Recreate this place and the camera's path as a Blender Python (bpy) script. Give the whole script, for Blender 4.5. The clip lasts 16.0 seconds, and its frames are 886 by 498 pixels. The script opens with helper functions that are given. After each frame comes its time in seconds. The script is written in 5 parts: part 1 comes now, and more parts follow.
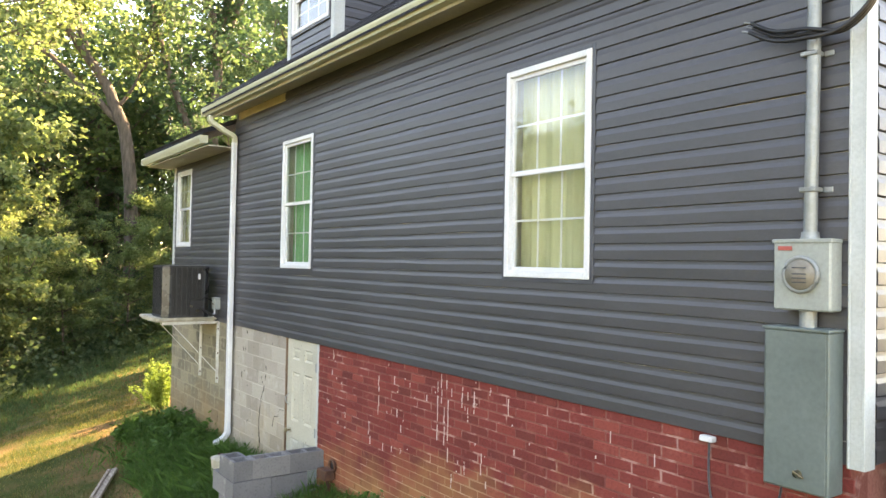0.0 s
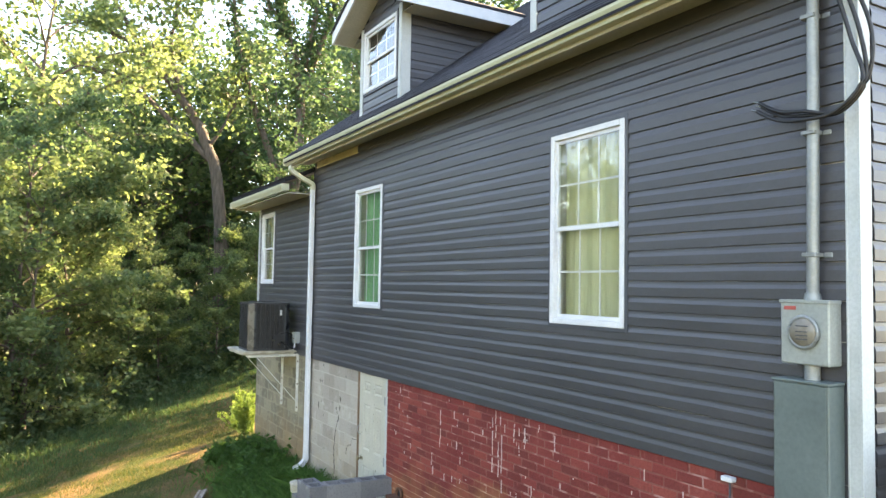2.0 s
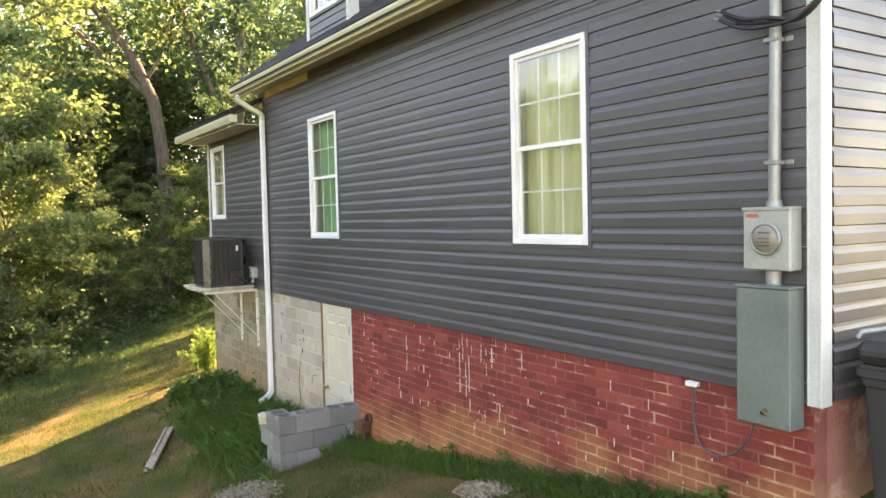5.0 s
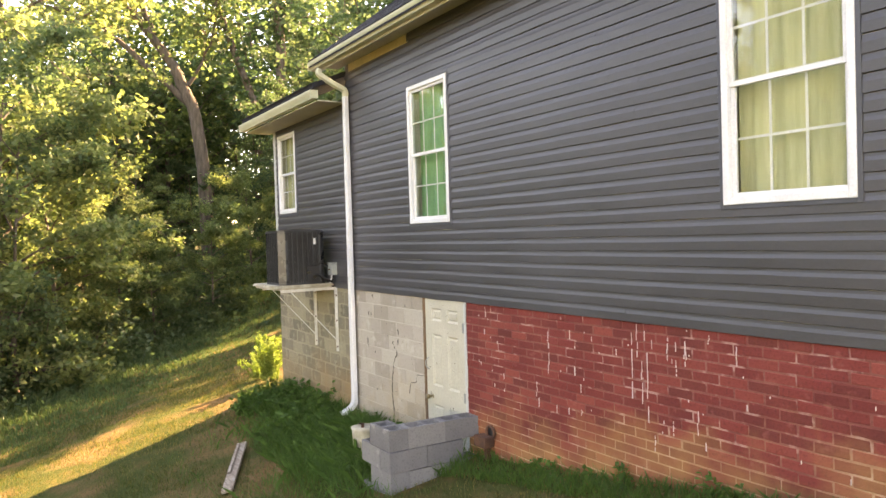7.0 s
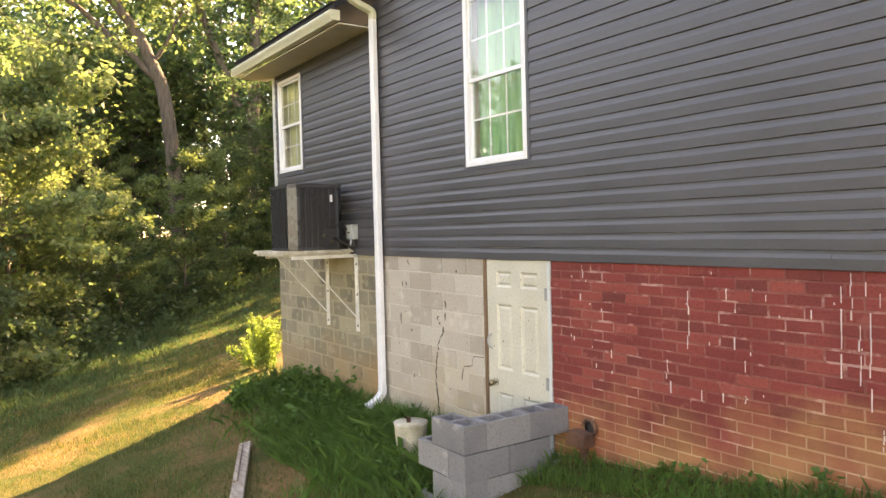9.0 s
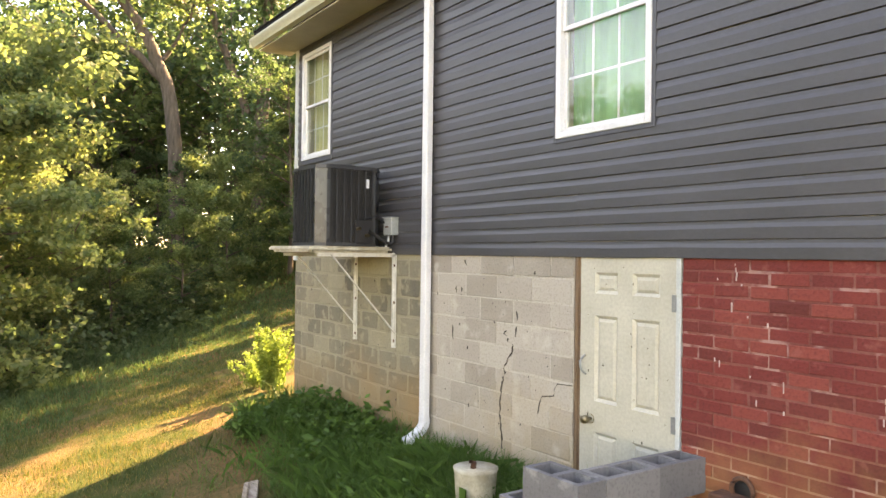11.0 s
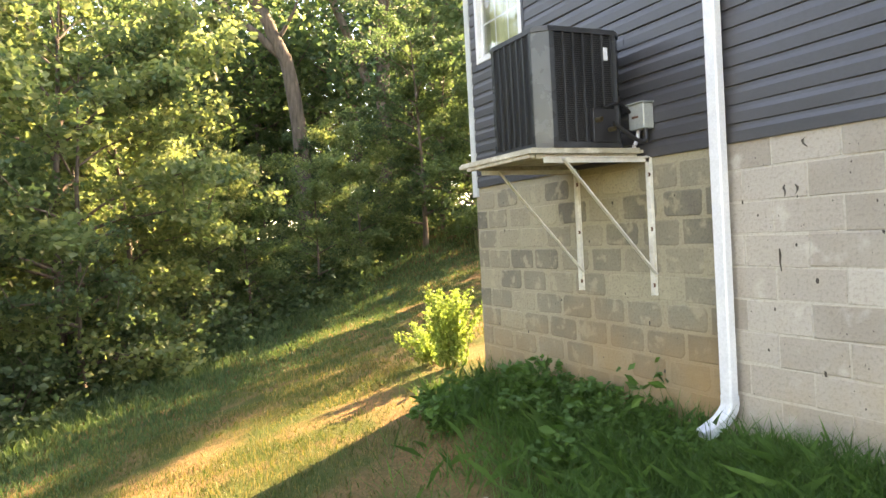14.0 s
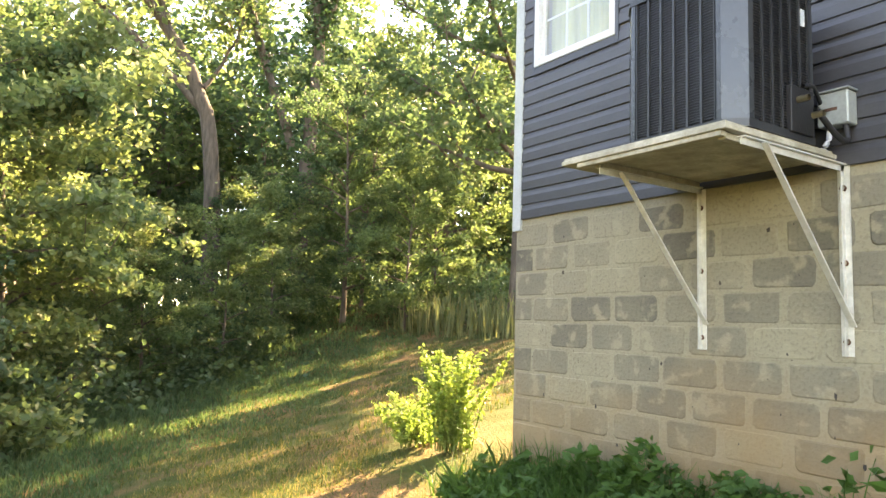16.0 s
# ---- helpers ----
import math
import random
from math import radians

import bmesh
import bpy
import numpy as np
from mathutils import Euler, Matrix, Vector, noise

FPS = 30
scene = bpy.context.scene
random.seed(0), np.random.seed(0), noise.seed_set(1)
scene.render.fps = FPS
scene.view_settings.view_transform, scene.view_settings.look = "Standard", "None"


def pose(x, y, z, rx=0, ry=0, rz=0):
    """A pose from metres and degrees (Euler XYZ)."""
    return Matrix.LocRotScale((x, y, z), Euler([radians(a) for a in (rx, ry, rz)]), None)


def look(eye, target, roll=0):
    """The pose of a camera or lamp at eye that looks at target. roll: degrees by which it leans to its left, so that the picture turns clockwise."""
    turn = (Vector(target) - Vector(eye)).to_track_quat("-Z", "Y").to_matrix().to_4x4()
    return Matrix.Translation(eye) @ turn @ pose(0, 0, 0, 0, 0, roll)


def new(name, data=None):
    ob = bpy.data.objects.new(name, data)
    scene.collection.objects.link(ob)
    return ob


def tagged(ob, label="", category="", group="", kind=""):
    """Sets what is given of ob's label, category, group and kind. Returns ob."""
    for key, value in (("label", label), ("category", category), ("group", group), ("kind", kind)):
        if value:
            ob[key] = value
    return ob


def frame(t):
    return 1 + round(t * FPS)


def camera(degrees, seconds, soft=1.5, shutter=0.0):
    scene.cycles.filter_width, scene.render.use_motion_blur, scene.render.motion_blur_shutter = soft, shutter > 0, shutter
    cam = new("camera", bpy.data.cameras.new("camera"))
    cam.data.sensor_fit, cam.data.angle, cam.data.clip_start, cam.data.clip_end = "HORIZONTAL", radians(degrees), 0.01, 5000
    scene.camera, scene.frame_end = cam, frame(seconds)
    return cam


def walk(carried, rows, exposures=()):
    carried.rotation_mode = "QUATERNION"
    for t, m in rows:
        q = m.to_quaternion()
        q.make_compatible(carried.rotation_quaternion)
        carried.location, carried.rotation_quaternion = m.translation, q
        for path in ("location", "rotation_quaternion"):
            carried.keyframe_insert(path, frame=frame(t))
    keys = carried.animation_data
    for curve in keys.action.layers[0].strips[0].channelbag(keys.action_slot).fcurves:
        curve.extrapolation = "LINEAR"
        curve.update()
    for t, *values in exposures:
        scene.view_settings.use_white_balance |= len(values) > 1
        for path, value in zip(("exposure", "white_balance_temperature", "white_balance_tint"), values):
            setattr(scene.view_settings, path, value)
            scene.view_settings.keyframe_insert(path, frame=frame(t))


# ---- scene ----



cam = camera(62.5, 16.0)
PATH = [
    (0, (2.588, -3.565, 0.888), (0.964, -2.399, 0.928), 1.1),
    (0.5, (2.766, -3.496, 0.889), (1.05, -2.469, 0.874), 0.9),
    (1, (2.924, -3.462, 0.896), (1.1, -2.65, 0.786), 0.4),
    (1.5, (3.128, -3.621, 0.942), (1.314, -2.785, 0.822), 0.3),
    (2, (3.185, -3.715, 1.072), (1.447, -2.732, 1.177), 1.0),
    (2.5, (3.189, -3.725, 1.135), (1.504, -2.72, 1.525), 1.3),
    (3, (3.185, -3.731, 1.138), (1.572, -2.697, 1.711), 1.5),
    (3.5, (3.215, -3.772, 1.126), (1.658, -2.667, 1.721), 1.2),
    (4, (3.193, -3.695, 1.114), (1.621, -2.527, 1.519), 0.4),
    (4.5, (3.179, -3.706, 1.077), (1.535, -2.568, 1.125), -0.9),
    (4.7, (3.169, -3.73, 1.063), (1.504, -2.625, 0.98), -1.4),
    (6.8, (1.664, -3.942, 0.676), (-0.05, -2.912, 0.636), -2.2),
    (7, (1.476, -3.98, 0.661), (-0.231, -2.939, 0.624), -1.7),
    (7.5, (1.0, -4.012, 0.543), (-0.671, -2.917, 0.461), -1.0),
    (8, (0.499, -3.965, 0.394), (-1.172, -2.866, 0.364), -1.4),
    (8.2, (0.292, -3.962, 0.376), (-1.367, -2.847, 0.323), -1.2),
    (10.3, (-1.399, -3.611, 0.042), (-3.05, -2.483, -0.003), -1.8),
    (10.5, (-1.573, -3.58, 0.039), (-3.208, -2.428, 0.021), 0.8),
    (11, (-1.943, -3.514, -0.013), (-3.596, -2.389, 0.003), 0.7),
    (11.5, (-2.233, -3.36, -0.094), (-3.945, -2.327, -0.078), -0.1),
    (12, (-2.553, -3.223, -0.233), (-4.248, -2.163, -0.27), -0.2),
    (12.5, (-2.943, -3.119, -0.311), (-4.679, -2.126, -0.285), 0.3),
    (13, (-3.36, -3.105, -0.374), (-5.147, -2.209, -0.308), -1.0),
    (13.5, (-3.751, -3.156, -0.375), (-5.539, -2.259, -0.344), -3.2),
    (14, (-4.24, -3.206, -0.436), (-6.051, -2.358, -0.474), -3.1),
    (14.5, (-4.692, -3.246, -0.557), (-6.499, -2.393, -0.643), -1.8),
    (15, (-5.165, -3.295, -0.631), (-6.947, -2.39, -0.572), -0.6),
    (15.5, (-5.652, -3.365, -0.772), (-7.366, -2.338, -0.678), 0.3),
    (16, (-6.156, -3.407, -0.823), (-7.809, -2.303, -0.608), 1.8),
]
EXPOSURES = [
    (0, 3.5, 9800, 20), (1.5, 3.5, 9600, 18), (2, 3.3, 8400, 16), (2.5, 2.9, 7300, 17), (3, 1.8, 6400, 19), (3.5, 1.5, 6150, 20),
    (4, 2.0, 6600, 16), (4.5, 3.0, 8600, 16), (5.2, 3.5, 10700, 24), (8, 3.55, 11700, 28), (12, 3.6, 11000, 25), (14, 3.65, 9900, 22), (16, 3.8, 9600, 21),
]
walk(cam, [(t, look(eye, target, roll)) for t, eye, target, roll in PATH], EXPOSURES)

# ---- light ----
world = bpy.data.worlds.new("world")
scene.world = world
world.use_nodes = True
wn = world.node_tree
bg = wn.nodes["Background"]
sky = wn.nodes.new("ShaderNodeTexSky")
sky.sky_type = "NISHITA"
sky.sun_disc = False
SUN_EL, SUN_AZ = 35.0, -18.0
sky.sun_elevation, sky.sun_rotation = radians(SUN_EL), radians(SUN_AZ)
sky.air_density, sky.dust_density, sky.ozone_density = 1.0, 0.25, 1.4
wn.links.new(sky.outputs[0], bg.inputs[0])
bg.inputs[1].default_value = 0.125
SUN_DIR = Vector((math.sin(radians(SUN_AZ)) * math.cos(radians(SUN_EL)), math.cos(radians(SUN_AZ)) * math.cos(radians(SUN_EL)), math.sin(radians(SUN_EL))))
sun = new("sun", bpy.data.lights.new("sun", "SUN"))
sun.data.energy, sun.data.angle, sun.data.color = 4.9, radians(0.6), (1.0, 0.85, 0.63)
sun.matrix_world = look(SUN_DIR * 60, (0, 0, 0))

# ---- materials ----
def ramp(nt, src, stops):
    n = nt.nodes.new("ShaderNodeValToRGB")
    while len(n.color_ramp.elements) < len(stops):
        n.color_ramp.elements.new(0.5)
    for e, (p, c) in zip(n.color_ramp.elements, stops):
        e.position, e.color = p, (*c, 1)
    nt.links.new(src, n.inputs[0])
    return n.outputs[0]


def noise_out(nt, scale, detail=4, stretch=(1, 1, 1), rough=0.55):
    g = nt.nodes.new("ShaderNodeNewGeometry")
    m = nt.nodes.new("ShaderNodeMapping")
    m.inputs["Scale"].default_value = stretch
    n = nt.nodes.new("ShaderNodeTexNoise")
    n.inputs["Scale"].default_value, n.inputs["Detail"].default_value = scale, detail
    n.inputs["Roughness"].default_value = rough
    nt.links.new(g.outputs["Position"], m.inputs[0])
    nt.links.new(m.outputs[0], n.inputs["Vector"])
    return n.outputs["Fac"]


def mix(nt, fac, a, b, mode="MIX"):
    n = nt.nodes.new("ShaderNodeMix")
    n.data_type, n.blend_type = "RGBA", mode
    for sock, v in ((n.inputs[0], fac), (n.inputs[6], a), (n.inputs[7], b)):
        if isinstance(v, (int, float)):
            sock.default_value = v
        elif isinstance(v, tuple):
            sock.default_value = (*v, 1)
        else:
            nt.links.new(v, sock)
    return n.outputs[2]


def mapr(nt, src, a, b, c=0.0, d=1.0):
    n = nt.nodes.new("ShaderNodeMapRange")
    n.inputs[1].default_value, n.inputs[2].default_value = a, b
    n.inputs[3].default_value, n.inputs[4].default_value = c, d
    nt.links.new(src, n.inputs[0])
    return n.outputs[0]


def bump(nt, bsdf, src, strength, dist=0.01):
    b = nt.nodes.new("ShaderNodeBump")
    b.inputs["Strength"].default_value, b.inputs["Distance"].default_value = strength, dist
    nt.links.new(src, b.inputs["Height"])
    nt.links.new(b.outputs[0], bsdf.inputs["Normal"])


def material(name, dark, light, scale=8.0, fine=60.0, rough=0.6, metal=0.0, relief=0.15, stretch=(1, 1, 1), vary=0.0, spec=0.5):
    """Paint, wood or stone: two scales of noise between two colours, fine relief."""
    m = bpy.data.materials.new(name)
    m.use_nodes = True
    nt = m.node_tree
    p = nt.nodes["Principled BSDF"]
    a = noise_out(nt, scale, 5, stretch)
    b = noise_out(nt, fine, 3, stretch)
    col = ramp(nt, a, [(0.3, dark), (0.7, light)])
    col = mix(nt, mapr(nt, b, 0.35, 0.75, 0.0, 0.35), col, tuple(c * 0.6 for c in dark))
    if vary:
        oi = nt.nodes.new("ShaderNodeObjectInfo")
        col = mix(nt, mapr(nt, oi.outputs["Random"], 0, 1, 0, vary), col, tuple(c * 0.45 for c in dark))
    nt.links.new(col, p.inputs["Base Color"])
    p.inputs["Metallic"].default_value = metal
    p.inputs["Specular IOR Level"].default_value = spec
    nt.links.new(mapr(nt, a, 0.3, 0.7, rough - 0.08, rough + 0.08), p.inputs["Roughness"])
    bump(nt, p, b, relief)
    return m


def masonry(name, stops, dirt, d_lo, d_hi, paint=None, worn_at=0.6, amount=0.5, worn_scale=16, soil=0.85):
    """Bricks and blocks: colour from each piece's own random number, mottled, with soil splashed up from below."""
    m = bpy.data.materials.new(name)
    m.use_nodes = True
    nt = m.node_tree
    p = nt.nodes["Principled BSDF"]
    oi = nt.nodes.new("ShaderNodeObjectInfo")
    gi = nt.nodes.new("ShaderNodeNewGeometry")
    both = nt.nodes.new("ShaderNodeMath")
    both.operation = "ADD"
    nt.links.new(oi.outputs["Random"], both.inputs[0])
    nt.links.new(gi.outputs["Random Per Island"], both.inputs[1])
    fr = nt.nodes.new("ShaderNodeMath")
    fr.operation = "FRACT"
    nt.links.new(both.outputs[0], fr.inputs[0])
    col = ramp(nt, fr.outputs[0], stops)
    patch = noise_out(nt, 2.2, 5)
    col = mix(nt, mapr(nt, patch, 0.4, 0.7, 0, 0.45), col, stops[-1][1])
    fine = noise_out(nt, 55, 5)
    col = mix(nt, mapr(nt, fine, 0.5, 0.75, 0, 0.45), col, tuple(c * 0.5 for c in stops[0][1]))
    if paint:
        worn = noise_out(nt, worn_scale, 6)
        col = mix(nt, mapr(nt, worn, worn_at, worn_at + 0.08, 0, amount), col, paint)
    sx = nt.nodes.new("ShaderNodeSeparateXYZ")
    nt.links.new(gi.outputs["Position"], sx.inputs[0])
    add = nt.nodes.new("ShaderNodeMath")
    add.operation = "MULTIPLY_ADD"
    nt.links.new(noise_out(nt, 1.7, 6), add.inputs[0])
    add.inputs[1].default_value = 1.5
    nt.links.new(sx.outputs["Z"], add.inputs[2])
    slope = nt.nodes.new("ShaderNodeMath")
    slope.operation = "MULTIPLY_ADD"
    nt.links.new(sx.outputs["X"], slope.inputs[0])
    slope.inputs[1].default_value = -0.13
    nt.links.new(add.outputs[0], slope.inputs[2])
    col = mix(nt, mapr(nt, slope.outputs[0], d_lo, d_hi, soil, 0.0), col, dirt)
    nt.links.new(col, p.inputs["Base Color"])
    p.inputs["Roughness"].default_value = 0.85
    p.inputs["Specular IOR Level"].default_value = 0.3
    bump(nt, p, fine, 0.45)
    return m


def leaf_material(name, stops, trans=0.6, vary=0.5):
    m = bpy.data.materials.new(name)
    m.use_nodes = True
    nt = m.node_tree
    out = nt.nodes["Material Output"]
    p = nt.nodes["Principled BSDF"]
    g = nt.nodes.new("ShaderNodeNewGeometry")
    oi = nt.nodes.new("ShaderNodeObjectInfo")
    s = nt.nodes.new("ShaderNodeMath")
    s.operation = "MULTIPLY_ADD"
    s.inputs[1].default_value = vary
    nt.links.new(oi.outputs["Random"], s.inputs[0])
    nt.links.new(mapr(nt, g.outputs["Random Per Island"], 0, 1, 0, 1 - vary), s.inputs[2])
    col = ramp(nt, s.outputs[0], stops)
    col = mix(nt, mapr(nt, noise_out(nt, 0.5, 3), 0.35, 0.65, 0.0, 0.5), col, stops[0][1])
    nt.links.new(col, p.inputs["Base Color"])
    p.inputs["Roughness"].default_value, p.inputs["Specular IOR Level"].default_value = 0.5, 0.3
    t = nt.nodes.new("ShaderNodeBsdfTranslucent")
    tc = mix(nt, 1.0, col, (1.30, 1.36, 1.0), "MULTIPLY")
    nt.links.new(tc, t.inputs[0])
    ms = nt.nodes.new("ShaderNodeMixShader")
    ms.inputs[0].default_value = trans
    nt.links.new(p.outputs[0], ms.inputs[1])
    nt.links.new(t.outputs[0], ms.inputs[2])
    nt.links.new(ms.outputs[0], out.inputs[0])
    return m


def glass_material():
    m = bpy.data.materials.new("window_glass")
    m.use_nodes = True
    p = m.node_tree.nodes["Principled BSDF"]
    p.inputs["Base Color"].default_value = (0.95, 0.98, 0.96, 1)
    p.inputs["Transmission Weight"].default_value = 1.0
    p.inputs["Roughness"].default_value = 0.0
    p.inputs["IOR"].default_value = 1.52
    nt = m.node_tree
    bump(nt, p, noise_out(nt, 2.5, 2), 0.15, 0.01)
    return m


SIDING = material("grey_vinyl_siding", (0.046, 0.046, 0.052), (0.064, 0.064, 0.071), 1.6, 90, 0.42, 0, 0.05, (0.5, 1, 1), 0.12, 0.6)
JTRIM = material("dark_grey_trim", (0.05, 0.055, 0.068), (0.07, 0.075, 0.09), 4, 80, 0.45)
WHITE = material("white_vinyl", (0.58, 0.60, 0.62), (0.70, 0.71, 0.72), 5, 70, 0.4, 0, 0.04)
POST = material("white_corner_trim", (0.42, 0.45, 0.44), (0.50, 0.53, 0.52), 3, 70, 0.5, 0, 0.05)
GUTTER = material("aged_white_gutter", (0.40, 0.41, 0.28), (0.56, 0.56, 0.43), 2.5, 40, 0.4, 0, 0.05, (0.3, 1, 2))
SOFFIT = material("white_soffit", (0.38, 0.37, 0.31), (0.52, 0.51, 0.45), 3, 50, 0.6)
BEIGE = material("bare_sheathing", (0.42, 0.36, 0.22), (0.60, 0.54, 0.38), 3, 40, 0.8)
DOORM = material("cream_door_paint", (0.41, 0.395, 0.325), (0.50, 0.485, 0.405), 3, 50, 0.5, 0, 0.04)
BARE = material("rotten_wood", (0.10, 0.055, 0.03), (0.24, 0.15, 0.09), 6, 60, 0.85, 0, 0.5, (6, 6, 0.6))
OLDWOOD = material("weathered_plank", (0.20, 0.14, 0.10), (0.46, 0.38, 0.30), 6, 60, 0.85, 0, 0.5, (1, 6, 6))
SHELFW = material("weathered_plywood", (0.27, 0.24, 0.17), (0.56, 0.52, 0.42), 7, 50, 0.85, 0, 0.4)
GALV = material("grey_enamel", (0.27, 0.295, 0.275), (0.35, 0.375, 0.355), 4, 60, 0.45, 0.2, 0.05)
GALV2 = material("galvanized_steel", (0.20, 0.215, 0.215), (0.30, 0.32, 0.32), 6, 50, 0.42, 0.3, 0.05)
PANELG = material("green_grey_enamel", (0.105, 0.135, 0.13), (0.145, 0.18, 0.17), 3, 40, 0.42, 0.1, 0.06)
BRACK = material("painted_steel", (0.52, 0.51, 0.45), (0.74, 0.73, 0.68), 8, 40, 0.5, 0.2, 0.1)
ACM = material("charcoal_enamel", (0.030, 0.032, 0.036), (0.055, 0.058, 0.062), 4, 60, 0.38, 0.3, 0.05)
ACG = material("grey_enamel_corner", (0.060, 0.064, 0.068), (0.072, 0.077, 0.082), 4, 60, 0.28, 0.4, 0.03)
BLACK = material("black_rubber", (0.008, 0.008, 0.009), (0.02, 0.02, 0.022), 8, 60, 0.5)
BRASS = material("worn_brass", (0.20, 0.16, 0.10), (0.35, 0.29, 0.18), 20, 80, 0.35, 0.9)
RUST = material("rusty_pipe", (0.06, 0.025, 0.015), (0.16, 0.07, 0.04), 12, 60, 0.85, 0.1, 0.5)
SOOT = material("dark_grime", (0.030, 0.026, 0.022), (0.075, 0.062, 0.050), 14, 60, 0.9)
RED = material("red_marking", (0.35, 0.06, 0.05), (0.45, 0.09, 0.07), 20, 60, 0.6)
FABRIC = material("black_fabric_cover", (0.014, 0.014, 0.017), (0.03, 0.03, 0.034), 3, 90, 0.75, 0, 0.3)
BARK = material("grey_brown_bark", (0.05, 0.038, 0.028), (0.17, 0.13, 0.10), 3, 14, 0.9, 0, 1.0, (3, 3, 0.5))
SHINGLE = masonry("dark_shingle", [(0, (0.009, 0.010, 0.014)), (0.5, (0.017, 0.018, 0.024)), (1, (0.028, 0.029, 0.036))], (0.05, 0.05, 0.05), -90, -80)
BRICK = masonry("red_painted_brick", [(0, (0.115, 0.024, 0.020)), (0.45, (0.155, 0.026, 0.023)), (0.8, (0.185, 0.032, 0.027)), (1, (0.25, 0.055, 0.042))], (0.38, 0.20, 0.08), -0.28, 0.28, (0.29, 0.095, 0.08), 0.60, 0.40, 9, 0.72)
MORTAR = masonry("red_smeared_mortar", [(0, (0.17, 0.048, 0.040)), (1, (0.36, 0.16, 0.13))], (0.52, 0.34, 0.18), -0.28, 0.34, (0.52, 0.34, 0.30), 0.54, 0.5, 5)
DRIP = material("old_paint_drip", (0.42, 0.30, 0.27), (0.62, 0.52, 0.48), 8, 60, 0.6)
BLOCKG = masonry("grey_block", [(0, (0.118, 0.108, 0.085)), (0.4, (0.175, 0.158, 0.120)), (0.7, (0.23, 0.206, 0.150)), (1, (0.30, 0.270, 0.190))], (0.27, 0.170, 0.08), 0.2, 0.95, (0.33, 0.295, 0.205), 0.545, 0.6, 8)
MORTARG = masonry("tan_block_mortar", [(0, (0.235, 0.212, 0.150)), (1, (0.34, 0.305, 0.215))], (0.28, 0.180, 0.09), 0.2, 0.95)
BLOCKP = masonry("pale_painted_block", [(0, (0.270, 0.238, 0.200)), (0.3, (0.325, 0.290, 0.248)), (1, (0.40, 0.368, 0.320))], (0.36, 0.25, 0.115), -0.35, 0.50, (0.46, 0.43, 0.38), 0.57, 0.6, 4)
MORTARP = masonry("pale_block_mortar", [(0, (0.32, 0.29, 0.24)), (1, (0.48, 0.44, 0.38))], (0.36, 0.25, 0.12), -0.35, 0.50)
CMU = masonry("loose_grey_block", [(0, (0.125, 0.122, 0.125)), (0.5, (0.175, 0.170, 0.172)), (1, (0.24, 0.23, 0.22))], (0.30, 0.24, 0.15), -1.25, -0.7, (0.34, 0.33, 0.31), 0.6, 0.6, 5)
GLASS = glass_material()
DIAL = material("dusty_dial", (0.16, 0.14, 0.11), (0.26, 0.235, 0.19), 14, 60, 0.4)
ROOMM = material("plain_room_paint", (0.35, 0.33, 0.28), (0.45, 0.43, 0.38), 2, 50, 0.8)
CREAM = material("cream_curtain", (0.40, 0.41, 0.24), (0.56, 0.56, 0.36), 3, 60, 0.9, 0, 0.1, (6, 1, 0.5))
GREENC = material("green_curtain", (0.11, 0.31, 0.15), (0.20, 0.44, 0.24), 3, 60, 0.9, 0, 0.1, (6, 1, 0.5))
LEAF_A = leaf_material("green_leaves", [(0, (0.036, 0.070, 0.036)), (0.5, (0.080, 0.130, 0.064)), (1, (0.160, 0.208, 0.112))])
LEAF_B = leaf_material("yellow_green_leaves", [(0, (0.056, 0.095, 0.038)), (0.5, (0.130, 0.180, 0.078)), (1, (0.27, 0.30, 0.145))])
LEAF_I = leaf_material("dark_ivy_leaves", [(0, (0.028, 0.059, 0.025)), (0.5, (0.050, 0.098, 0.036)), (1, (0.084, 0.140, 0.048))], 0.25)
# lighter copy of the weed leaves, with sunlight put into the colour
WEEDY = leaf_material("sun_brightened_weed_leaves", [(0, (0.12, 0.19, 0.045)), (0.5, (0.20, 0.28, 0.07)), (1, (0.32, 0.38, 0.12))], 0.55, 0.1)
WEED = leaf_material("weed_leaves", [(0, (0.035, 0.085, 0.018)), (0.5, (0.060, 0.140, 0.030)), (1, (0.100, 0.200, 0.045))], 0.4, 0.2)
MEADOW = leaf_material("meadow_blades", [(0, (0.04, 0.08, 0.03)), (0.5, (0.075, 0.13, 0.048)), (1, (0.14, 0.18, 0.08))], 0.4, 0.0)
GRASS = leaf_material("grass_blades", [(0, (0.04, 0.07, 0.018)), (0.5, (0.09, 0.11, 0.028)), (0.75, (0.20, 0.155, 0.06)), (1, (0.27, 0.19, 0.085))], 0.4, 0.0)
REED = leaf_material("pale_reeds", [(0, (0.10, 0.12, 0.05)), (1, (0.22, 0.21, 0.10))], 0.4, 0.1)


